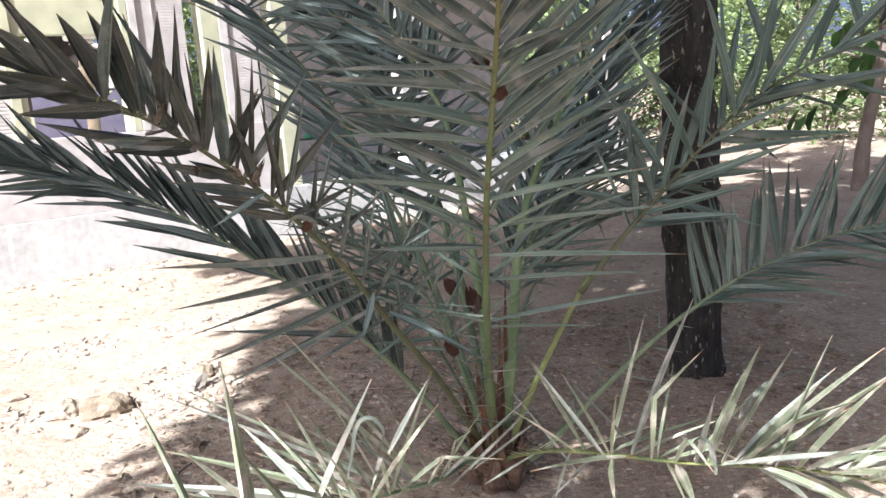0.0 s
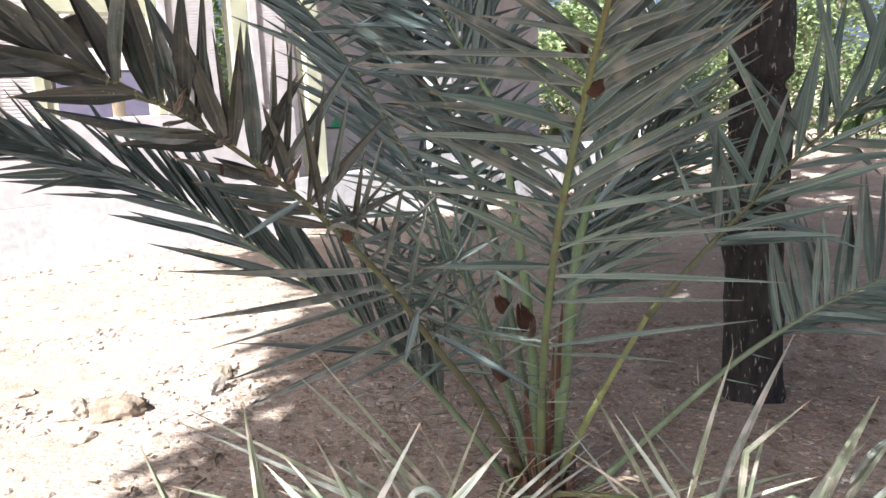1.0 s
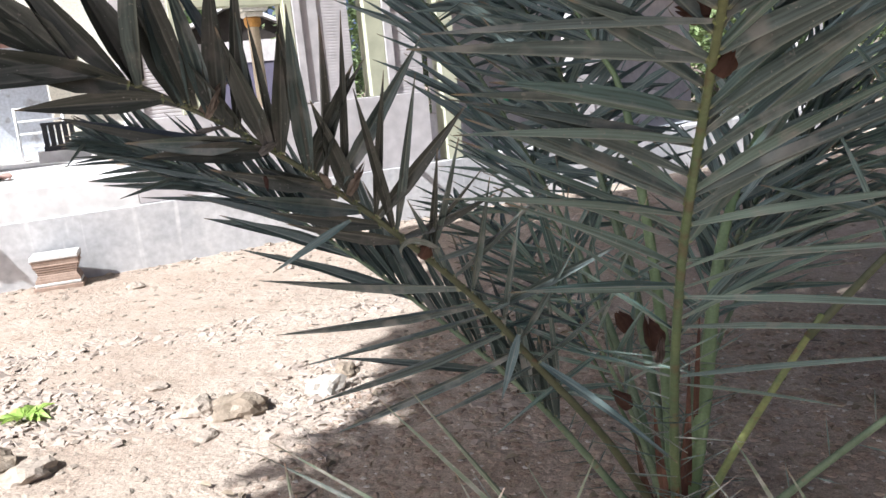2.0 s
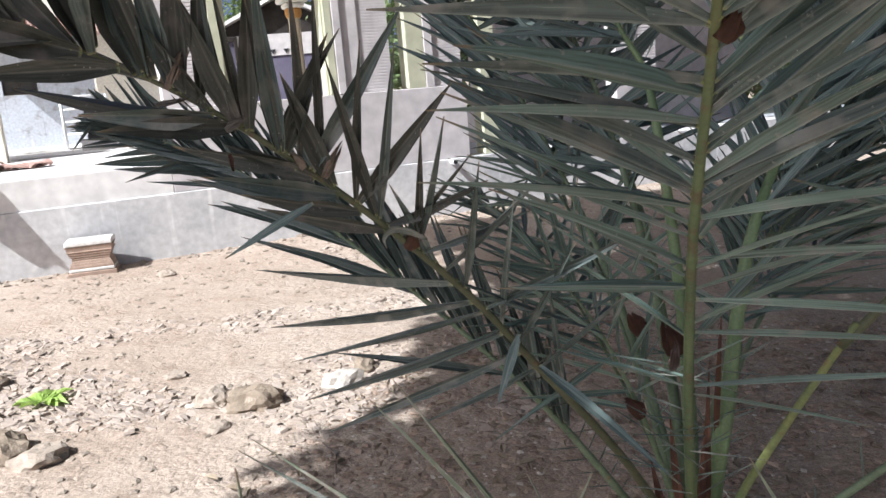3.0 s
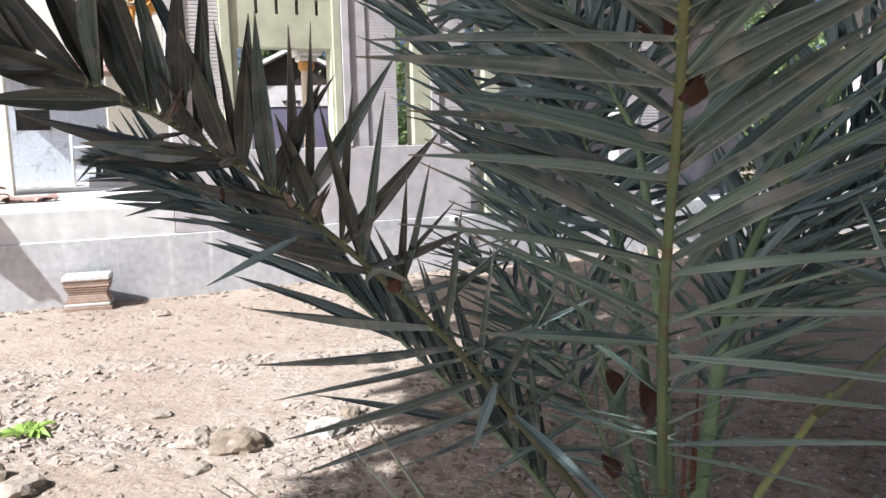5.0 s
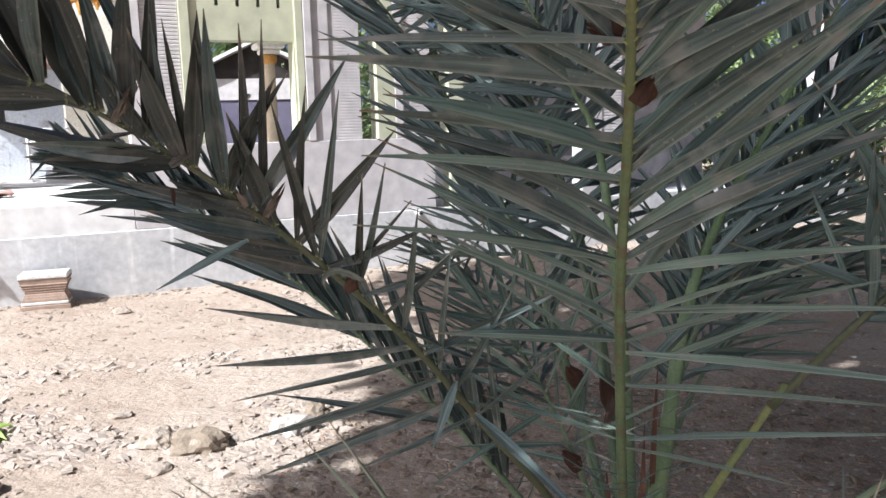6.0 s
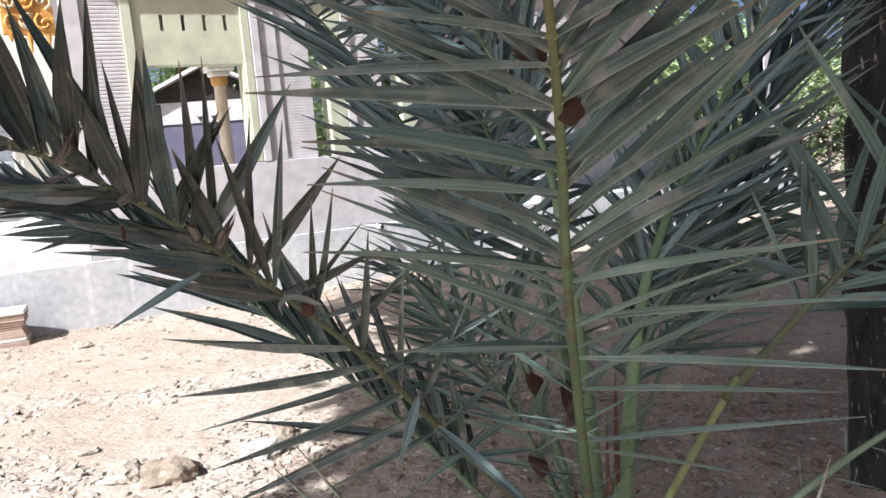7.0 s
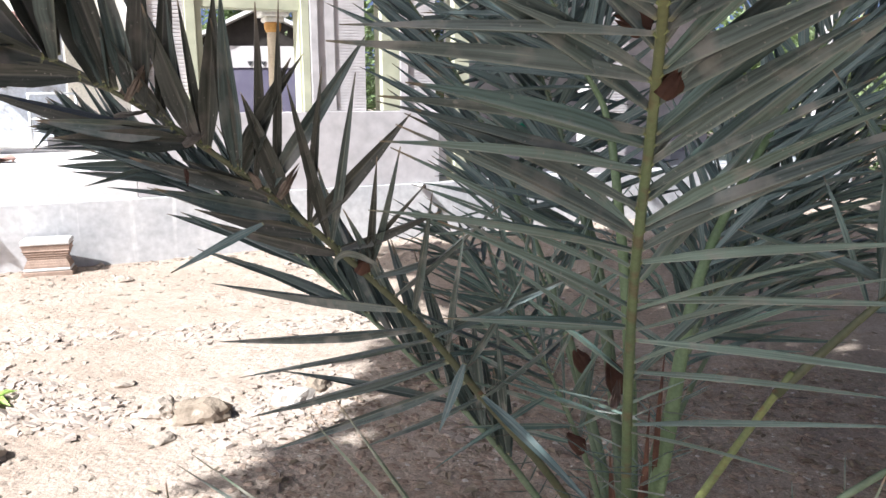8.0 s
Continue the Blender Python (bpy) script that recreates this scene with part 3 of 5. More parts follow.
DARK_C = ((0.802, 10, 180, 0.24, 0.049), (0.773, 28, 180, 0.21, 0.037), (0.677, 32, 180, 0.19, 0.038), (0.65, 35, 180, 0.2, 0.036), (0.58, 26, 180, 0.19, 0.033), (0.559, 15, 180, 0.15, 0.031), (0.532, 30, 180, 0.22, 0.033), (0.505, 30, 180, 0.2, 0.03), (0.477, 30, 180, 0.22, 0.03))
DARK_D = ((0.395, 97, -143, 0.84, 0.04), (0.366, 96, -157, 0.69, 0.032), (0.348, 99, -166, 0.63, 0.029), (0.314, 98, -177, 0.59, 0.029), (0.28, 93, 175, 0.54, 0.029), (0.255, 92, 172, 0.31, 0.019))
DARK_E = ((0.395, 158, 0, 0.4, 0.02), (0.439, 107, 0, 0.21, 0.017), (0.411, 75, 0, 0.28, 0.017), (0.384, 37, 0, 0.32, 0.017), (0.352, 83, 0, 0.35, 0.021), (0.464, 77, 0, 0.2, 0.015), (0.323, 31, 0, 0.37, 0.016), (0.293, 45, 0, 0.34, 0.016), (0.443, 40, 0, 0.26, 0.015), (0.255, 62, 0, 0.29, 0.017), (0.423, 16, 0, 0.21, 0.017), (0.22, 23, 0, 0.36, 0.016))
LOW_A = ((0.368, 88, 62, 0.36, 0.015), (0.402, 90, 63, 0.3, 0.015), (0.405, 70, 101, 0.42, 0.018), (0.432, 67, 107, 0.47, 0.025), (0.464, 73, 95, 0.25, 0.015), (0.532, 64, 105, 0.33, 0.04), (0.548, 58, 112, 0.34, 0.033), (0.564, 50, 132, 0.36, 0.023), (0.57, 47, 137, 0.48, 0.026), (0.58, 51, 124, 0.28, 0.039), (0.602, 46, 143, 0.45, 0.032), (0.341, 114, -72, 0.15, 0.024), (0.407, 103, -94, 0.15, 0.022), (0.473, 89, -115, 0.15, 0.024), (0.486, 90, -113, 0.16, 0.028), (0.595, 63, -136, 0.2, 0.036), (0.643, 61, -142, 0.27, 0.038))
LOW_B = ((0.889, 81, 75, 0.38, 0.025), (0.8, 81, 90, 0.42, 0.026), (0.784, 79, 88, 0.36, 0.024), (0.448, 60, 19, 0.73, 0.026), (0.448, 60, 23, 0.71, 0.026), (0.389, 61, 42, 0.62, 0.023), (0.389, 62, 50, 0.62, 0.023), (0.661, 89, 114, 0.39, 0.022), (0.47, 82, 109, 0.38, 0.022), (0.586, 64, 66, 0.32, 0.024), (0.561, 64, 68, 0.27, 0.024), (0.591, 63, 0, 0.6, 0.037), (0.536, 62, 9, 0.57, 0.038), (0.505, 60, 22, 0.38, 0.039))

# the frond that leans towards the path
frond(palm, [(0.006, 2.74, 0.1), (0.011, 2.5, 0.46), (0.029, 2.24, 0.83), (0.061, 1.93, 1.17), (0.105, 1.62, 1.455), (0.133, 1.35, 1.62), (0.151, 1.05, 1.74), (0.161, 0.85, 1.79)],
      (0, 0.77, 0.6), 0.24, 50,
      {1: (24, leafy(72, 40, -6, 28, 0.37, 0.030, 0.05, 6, ranks=((8, -10), (-14, 10), (4, 2), (-6, -18)), slim=0.6, wild=2.4), 0.76), -1: (34, leafy(82, 22, -8, 42, 0.44, 0.032, 0.05, 5, bend=0.42, slim=0.6, wild=2.4, ranks=((0, -8), (-7, 12), (6, 2), (2, -18))), 0.74)}, M_LEAF, thick=0.017, seed=3, label="upright frond with a yellow-green midrib", spines=10, low=M_LEAF_TEAL, picked=UPRIGHT_A + UPRIGHT_B)
# the dark frond that leans to the open side, its shaded underside painted into the leaflets
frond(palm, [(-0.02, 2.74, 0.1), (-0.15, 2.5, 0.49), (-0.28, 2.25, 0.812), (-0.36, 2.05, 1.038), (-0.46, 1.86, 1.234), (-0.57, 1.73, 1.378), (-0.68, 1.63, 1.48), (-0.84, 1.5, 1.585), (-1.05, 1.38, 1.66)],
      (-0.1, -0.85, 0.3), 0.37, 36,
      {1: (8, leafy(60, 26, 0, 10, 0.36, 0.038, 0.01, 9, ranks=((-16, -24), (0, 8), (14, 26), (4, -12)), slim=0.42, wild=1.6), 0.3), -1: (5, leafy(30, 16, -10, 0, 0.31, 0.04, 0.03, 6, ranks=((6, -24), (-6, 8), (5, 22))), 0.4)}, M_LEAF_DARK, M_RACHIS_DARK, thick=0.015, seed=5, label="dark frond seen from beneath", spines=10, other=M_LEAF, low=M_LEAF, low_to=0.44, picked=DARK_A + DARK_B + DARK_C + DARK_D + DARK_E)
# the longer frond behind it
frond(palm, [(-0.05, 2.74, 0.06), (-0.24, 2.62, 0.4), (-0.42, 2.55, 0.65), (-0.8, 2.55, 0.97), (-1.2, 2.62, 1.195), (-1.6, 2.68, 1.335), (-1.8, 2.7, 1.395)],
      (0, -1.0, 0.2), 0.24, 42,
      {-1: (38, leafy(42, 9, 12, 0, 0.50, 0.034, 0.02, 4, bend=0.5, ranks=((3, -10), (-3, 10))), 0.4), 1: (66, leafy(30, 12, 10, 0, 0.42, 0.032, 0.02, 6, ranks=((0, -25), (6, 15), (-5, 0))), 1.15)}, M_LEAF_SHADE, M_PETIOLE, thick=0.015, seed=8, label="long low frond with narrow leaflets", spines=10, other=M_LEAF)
# fronds towards the tree
frond(palm, [(0.33, 2.52, 0.8), (0.47, 2.5, 0.98), (0.583, 2.5, 1.106), (0.773, 2.5, 1.305), (0.937, 2.52, 1.43), (1.353, 2.55, 1.63), (1.65, 2.6, 1.74)],
      (0, -1.0, 0.2), 0.2, 38,
      {-1: (32, leafy(56, 26, 0, 0, 0.42, 0.034, 0.02, 9, ranks=((0, -25), (10, 15), (-12, 30), (30, 0)))), 1: (26, leafy(44, 26, 0, 0, 0.42, 0.03, 0.04, 9, ranks=((0, -25), (8, 15), (-8, 30))))}, M_LEAF_TEAL, M_RACHIS_DARK, thick=0.012, seed=11, spines=0)
frond(palm, [(0.05, 2.74, 0.05), (0.185, 2.71, 0.15), (0.389, 2.7, 0.364), (0.62, 2.7, 0.585), (0.8, 2.71, 0.715), (0.963, 2.74, 0.8), (1.232, 2.8, 0.89), (1.481, 2.85, 0.925), (1.62, 2.85, 0.9)],
      (0, -1.0, 0.3), 0.46, 58,
      {-1: (40, leafy(66, 38, 0, 0, 0.36, 0.03, 0.02, 7, ranks=((0, -20), (6, 20)))), 1: (34, leafy(34, 20, 0, 0, 0.4, 0.03, 0.06, 7, ranks=((0, -20), (6, 25))))}, M_LEAF_TEAL, M_PETIOLE, thick=0.0165, seed=13, label="frond with a broad grey-green stalk", spines=8)
# low sunlit fronds, part of the sun's brightness painted into their leaflets
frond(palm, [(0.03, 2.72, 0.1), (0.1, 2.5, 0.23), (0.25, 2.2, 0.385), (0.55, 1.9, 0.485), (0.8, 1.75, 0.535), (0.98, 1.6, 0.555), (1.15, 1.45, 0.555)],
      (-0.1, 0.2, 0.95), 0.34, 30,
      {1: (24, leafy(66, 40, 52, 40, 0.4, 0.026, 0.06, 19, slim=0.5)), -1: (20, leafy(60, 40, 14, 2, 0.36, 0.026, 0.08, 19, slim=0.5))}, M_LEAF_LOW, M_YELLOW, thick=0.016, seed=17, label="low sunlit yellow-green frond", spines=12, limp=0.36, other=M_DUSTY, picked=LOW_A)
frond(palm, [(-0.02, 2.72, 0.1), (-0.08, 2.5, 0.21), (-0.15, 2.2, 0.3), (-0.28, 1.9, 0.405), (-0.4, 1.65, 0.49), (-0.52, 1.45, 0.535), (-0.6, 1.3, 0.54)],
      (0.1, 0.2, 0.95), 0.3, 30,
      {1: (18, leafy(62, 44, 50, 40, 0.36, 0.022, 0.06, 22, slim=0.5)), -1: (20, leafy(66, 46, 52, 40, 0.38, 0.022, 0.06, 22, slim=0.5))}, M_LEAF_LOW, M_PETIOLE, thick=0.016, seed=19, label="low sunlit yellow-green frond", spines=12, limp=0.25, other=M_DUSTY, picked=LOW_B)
# waxy fronds at the back
frond(palm, [(-0.02, 2.8, 0.1), (-0.1, 2.86, 0.42), (-0.23, 2.95, 0.79), (-0.41, 3.1, 1.13), (-0.69, 3.25, 1.58), (-1.01, 3.35, 1.97), (-1.3, 3.4, 2.25)],
      (0.3, -0.9, 0.2), 0.46, 44,
      {-1: (52, leafy(26, 16, 0, 0, 0.5, 0.034, 0.02, 6)), 1: (36, leafy(118, 96, 0, 0, 0.40, 0.036, 0.1, 9, ranks=((0, -25), (12, 15), (-8, 25))))}, M_LEAF_BLUE, M_PETIOLE, joined=True, thick=0.019, seed=23)
frond(palm, [(0.02, 2.8, 0.1), (0.03, 2.86, 0.3), (0.06, 2.9, 0.5), (0.17, 3.05, 0.87), (0.33, 3.2, 1.15), (0.52, 3.3, 1.49), (0.75, 3.4, 1.8)],
      (-0.5, -0.5, 0.5), 0.45, 52,
      {1: leafy(40, 24, 0, 0, 0.45, 0.024, 0.04, 9), -1: leafy(40, 25, -10, 0, 0.45, 0.024, 0.06, 9)}, M_LEAF_BLUE, M_PETIOLE, joined=True, thick=0.027, seed=29)
frond(palm, [(0.0, 2.8, 0.1), (-0.03, 2.88, 0.7), (-0.09, 2.95, 1.2), (-0.136, 3.0, 1.421), (-0.196, 3.0, 1.539), (-0.333, 3.02, 1.796), (-0.52, 3.05, 2.12)],
      (0, -0.9, 0.3), 0.62, 32,
      {1: leafy(50, 28, 5, 5, 0.45, 0.03, 0.04, 9), -1: leafy(50, 28, 5, 5, 0.45, 0.03, 0.04, 9)}, M_LEAF_BLUE, M_SPEAR, joined=True, thick=0.024, seed=31)
frond(palm, [(-0.02, 2.82, 0.1), (-0.15, 2.95, 0.35), (-0.35, 3.15, 0.62), (-0.6, 3.4, 0.85), (-0.9, 3.65, 1.0)],
      (0.4, -0.4, 0.8), 0.42, 26,
      {1: leafy(60, 35, -30, -10, 0.4, 0.022, 0.1, 14), -1: leafy(60, 35, 10, 5, 0.4, 0.022, 0.1, 14)}, M_LEAF_TEAL, joined=True, thick=0.011, seed=37)
frond(palm, [(0.02, 2.82, 0.1), (0.08, 2.95, 0.45), (0.24, 3.15, 0.78), (0.55, 3.4, 0.98), (0.95, 3.65, 1.02)],
      (-0.4, -0.4, 0.8), 0.42, 26,
      {1: leafy(60, 35, 10, 5, 0.4, 0.022, 0.1, 14), -1: leafy(60, 35, -30, -10, 0.4, 0.022, 0.1, 14)}, M_LEAF_TEAL, M_PETIOLE, joined=True, thick=0.016, seed=41)
frond(palm, [(-0.03, 2.8, 0.1), (-0.12, 2.86, 0.45), (-0.26, 2.98, 0.8), (-0.42, 3.12, 1.05), (-0.62, 3.3, 1.22)],
      (0.3, -0.9, 0.2), 0.45, 17,
      {1: leafy(70, 40, 0, 0, 0.42, 0.022, 0.05, 18, ranks=((0, -30), (10, 20), (-12, 35))), -1: leafy(60, 30, 0, 0, 0.42, 0.022, 0.05, 14, ranks=((0, -30), (10, 20), (-12, 35)))}, M_LEAF_TEAL, M_PETIOLE, joined=True, thick=0.016, seed=43)
frond(palm, [(0.02, 2.8, 0.1), (0.055, 2.82, 0.4), (0.12, 2.9, 0.78), (0.32, 3.05, 1.08), (0.6, 3.2, 1.25)],
      (-0.2, -0.9, 0.2), 0.45, 28,
      {1: leafy(60, 32, 0, 0, 0.44, 0.022, 0.05, 12, ranks=((0, -30), (10, 20), (-12, 35))), -1: leafy(66, 36, 0, 0, 0.44, 0.022, 0.05, 12, ranks=((0, -30), (10, 20), (-12, 35)))}, M_LEAF_TEAL, M_PETIOLE, joined=True, thick=0.016, seed=47)
frond(palm, [(-0.01, 2.7, 0.12), (-0.06, 2.6, 0.4), (-0.12, 2.5, 0.66), (-0.2, 2.42, 0.88), (-0.3, 2.36, 1.04)],
      (0.1, -0.9, 0.3), 0.45, 13,
      {1: leafy(60, 34, 0, 0, 0.4, 0.016, 0.05, 20, ranks=((0, -30), (10, 20), (-12, 35))), -1: leafy(66, 36, 0, 0, 0.36, 0.018, 0.05, 14, ranks=((0, -30), (10, 20), (-12, 35)))}, M_LEAF_TEAL, M_PETIOLE, joined=True, thick=0.013, seed=53)

frond(palm, [(-0.01, 2.82, 0.1), (-0.08, 2.92, 0.6), (-0.2, 3.05, 1.1), (-0.4, 3.2, 1.6), (-0.7, 3.35, 2.05)],
      (0.2, -0.95, 0.2), 0.5, 36,
      {1: leafy(80, 50, 0, 0, 0.44, 0.036, 0.05, 9, ranks=((0, -25), (10, 15), (-12, 28))), -1: leafy(46, 26, 0, 0, 0.46, 0.034, 0.03, 8, ranks=((0, -25), (8, 15), (-8, 28)))}, M_LEAF_BLUE, M_PETIOLE, joined=True, thick=0.023, seed=59)
frond(palm, [(0.02, 2.72, 0.1), (0.085, 2.66, 0.55), (0.16, 2.78, 1.05), (0.38, 3.1, 1.5), (0.62, 3.2, 1.95)],
      (-0.2, -0.95, 0.2), 0.47, 36,
      {1: leafy(42, 24, 0, 0, 0.44, 0.032, 0.03, 8, ranks=((0, -25), (8, 15), (-8, 28))), -1: leafy(60, 34, 0, 0, 0.42, 0.032, 0.03, 8, ranks=((0, -25), (8, 15), (-8, 28)))}, M_LEAF_BLUE, M_SPEAR, joined=True, thick=0.034, seed=61)

frond(palm, [(-0.02, 2.84, 0.1), (-0.07, 2.98, 0.5), (-0.16, 3.14, 0.95), (-0.34, 3.32, 1.4), (-0.58, 3.48, 1.85), (-0.9, 3.6, 2.3)],
      (0.3, -0.9, 0.2), 0.52, 44,
      {-1: (34, leafy(28, 18, 0, 0, 0.52, 0.036, 0.02, 6)), 1: (26, leafy(96, 60, 0, 0, 0.42, 0.036, 0.08, 9, ranks=((0, -25), (12, 15), (-8, 25))))}, M_LEAF_BLUE, M_PETIOLE, joined=True, thick=0.017, seed=67)

# the yellow stalk that carries it
path = catmull([(0.03, 2.7, 0.1), (0.14, 2.6, 0.4), (0.25, 2.55, 0.64), (0.36, 2.51, 0.86)], 12)
smooth(part("leaf_stalk", tube(path, [lerp(0.0125, 0.008, i / 12) for i in range(13)], 8, flat=0.55, hint=Vector((0, -1, 0.2))), M_YELLOW, palm, "yellow leaf stalk with dark bands"))


def husk(x, y, z, size, d, material, label, seed, wide=0.3, cup=2.4, torn=0.3, up=(0.2, 1, 0.3)):
    """A dry scale: broad at its foot, cupped, split and torn at its end."""
    rnd = random.Random(seed)
    bm = bmesh.new()
    d = Vector(d).normalized()
    b = d.cross(Vector(up)).normalized()
    n = b.cross(d)
    ends = [1 - torn * rnd.random() * (1 if k % 2 else 0.35) for k in range(9)]
    rows = []
    for i in range(8):
        f = i / 7
        w = size * wide * lerp(0.62, 1.0, min(1, f / 0.3)) * (1 - max(0, (f - 0.3) / 0.7) ** 1.5 * 0.8)
        row = []
        for k in range(9):
            a = (k / 8 - 0.5) * cup
            g = f * ends[k]
            curl = size * (0.1 + 0.05 * math.sin(k * 1.7 + seed)) * f * f
            ragged = 1 + (rnd.uniform(-0.16, 0.12) if k in (0, 8) else 0)
            row.append(bm.verts.new(Vector((x, y, z)) + d * (size * g) + b * (math.sin(a) * w * ragged) + n * ((1 - math.cos(a)) * w + curl + size * 0.012 * math.sin(k * 2.6 + 3 * f))))
        rows.append(row)
    for r0, r1 in zip(rows, rows[1:]):
        for k in range(8):
            bm.faces.new((r0[k], r0[k + 1], r1[k + 1], r1[k]))
    bmesh.ops.solidify(bm, geom=list(bm.faces), thickness=0.001)
    return part("dry_scale", bm, material, palm, label)


DARK_SCALE, TAN_SCALE = "dark red-brown dry scale", "tan curled dry scale"
husk(0.114, 1.59, 1.46, 0.04, (0.5, -0.1, 0.75), M_HUSK, DARK_SCALE, 1, 0.42)
husk(0.106, 1.535, 1.53, 0.042, (-0.9, -0.1, 0.25), M_HUSK, DARK_SCALE, 2, 0.44)
husk(-0.085, 2.4, 0.845, 0.062, (-0.35, -0.1, 0.75), M_HUSK, DARK_SCALE, 3, 0.5, 2.0)
husk(-0.1, 2.47, 0.61, 0.066, (-0.5, -0.1, 0.7), M_HUSK, DARK_SCALE, 4, 0.42)
husk(-0.03, 2.56, 0.74, 0.1, (-0.25, 0.0, 0.9), M_HUSK, DARK_SCALE, 5, 0.36)
husk(-0.012, 2.34, 0.79, 0.075, (0.1, -0.1, 0.9), M_TORN, "pinkish grey torn scale", 13, 0.24, 1.6, 0.7)
husk(-0.644, 1.622, 1.462, 0.058, (0.02, 0.013, 0.046), M_DRY, TAN_SCALE, 6, 0.22, 1.3, 0.6)
husk(-0.666, 1.641, 1.47, 0.072, (0.046, 0.01, 0.05), M_DRY, "large pale cupped dry scale", 7, 0.3, 1.4, 0.55)
husk(-0.674, 1.63, 1.44, 0.055, (0.05, 0.02, 0.006), M_DUSTY_DRY, "grey flattened dry scale", 9, 0.22, 0.9, 0.5)
husk(-0.6, 1.69, 1.395, 0.038, (0.04, 0.01, 0.022), M_DUSTY_DRY, "grey torn dry scale", 14, 0.36, 1.2, 0.7)
husk(-0.49, 1.777, 1.307, 0.068, (0.026, 0.016, 0.055), M_DRY, TAN_SCALE, 8, 0.24, 1.3, 0.6)
husk(-0.518, 1.765, 1.322, 0.034, (-0.3, -0.1, 0.5), M_DRY, TAN_SCALE, 15, 0.4, 1.8)
husk(-0.588, 1.674, 1.36, 0.028, (0.05, 0, -0.9), M_HUSK, "small dark red dry scale", 10, 0.2)
husk(-0.42, 1.915, 1.158, 0.034, (0.4, 0, 0.6), M_HUSK, DARK_SCALE, 16, 0.5)
husk(0.05, 2.63, 0.16, 0.09, (0.2, -0.5, 0.5), M_RUST, "dry sheath at the stump", 11)
husk(-0.06, 2.65, 0.16, 0.1, (-0.2, -0.3, 0.8), M_RUST, "dry sheath at the stump", 12)


def ribbon(points, width, material, label, tip=0.15):
    """A leaflet that has dried into a curl: a strip bent along a curve."""
    bm = bmesh.new()
    uv = bm.loops.layers.uv.verify()
    path = catmull([Vector(p) for p in points], 22)
    rows = []
    for i, p in enumerate(path):
        f = i / 22
        t = (path[min(i + 1, 22)] - path[max(i - 1, 0)]).normalized()
        b = (t.cross(Vector((0, 1, -0.3))).normalized() * lerp(0.8, 0.4, f) + Vector((0, 0.8, -0.24))).normalized()
        w = width * 0.5 * min(1, 0.45 + 3 * f) * lerp(1.0, tip, max(0.0, (f - 0.4) / 0.6))
        rows.append([bm.verts.new(p - b * w), bm.verts.new(p + b.cross(t) * (w * 0.3)), bm.verts.new(p + b * w)])
    for i, (r0, r1) in enumerate(zip(rows, rows[1:])):
        for k in range(2):
            fc = bm.faces.new((r0[k], r0[k + 1], r1[k + 1], r1[k]))
            for lp, (uu, vv) in zip(fc.loops, ((k / 2, i), (k / 2 + 0.5, i), (k / 2 + 0.5, i + 1), (k / 2, i + 1))):
                lp[uv].uv = (uu, vv / 22)
    bmesh.ops.solidify(bm, geom=list(bm.faces), thickness=0.0009)
    smooth(part("leaflet", bm, material, palm, label))


ribbon([(-0.26, 1.5, 0.66), (-0.205, 1.36, 0.8), (-0.182, 1.3, 0.862), (-0.165, 1.288, 0.892), (-0.142, 1.285, 0.896), (-0.125, 1.29, 0.87), (-0.132, 1.3, 0.84), (-0.15, 1.31, 0.815)], 0.016, M_DUSTY, "bleached leaflet dried into a curl")
ribbon([(-0.38, 1.92, 1.175), (-0.4, 1.89, 1.195), (-0.425, 1.88, 1.2), (-0.444, 1.88, 1.185), (-0.446, 1.89, 1.165)], 0.018, M_DUSTY, "bleached leaflet dried into a curl")
ribbon([(0.67, 1.86, 0.62), (0.718, 1.88, 0.679), (0.773, 1.9, 0.711), (0.82, 1.9, 0.729), (0.864, 1.9, 0.715)], 0.016, M_DUSTY, "bleached leaflet dried into a curl")
ribbon([(0.602, 1.8, 0.5), (0.59, 1.79, 0.563), (0.571, 1.79, 0.602), (0.547, 1.79, 0.597), (0.537, 1.8, 0.557), (0.519, 1.8, 0.509)], 0.016, M_DUSTY, "bleached leaflet dried into a curl")

# dry sheath strips between the stalks
for base, tip, w, m in (((0.02, 2.68, 0.15), (0.04, 2.56, 0.55), 0.026, M_HUSK), ((-0.02, 2.68, 0.15), (-0.04, 2.55, 0.6), 0.03, M_HUSK), ((0.05, 2.74, 0.15), (0.085, 2.7, 0.62), 0.016, M_RUST), ((0.01, 2.66, 0.12), (0.015, 2.55, 0.4), 0.02, M_RUST), ((-0.05, 2.7, 0.12), (-0.1, 2.62, 0.45), 0.03, M_HUSK), ((0.06, 2.68, 0.45), (0.085, 2.5, 0.9), 0.016, M_HUSK), ((0.035, 2.7, 0.2), (0.055, 2.52, 0.75), 0.022, M_HUSK)):
    bm = bmesh.new()
    b0, b1 = Vector(base), Vector(tip)
    add_blade(bm, b0, b1 - b0, Vector((0.2, -0.9, 0.3)), (b1 - b0).length, w, 0.0, 0.5, 8, 0.8)
    part("sheath_strip", bm, m, palm, "torn dry brown sheath strip")

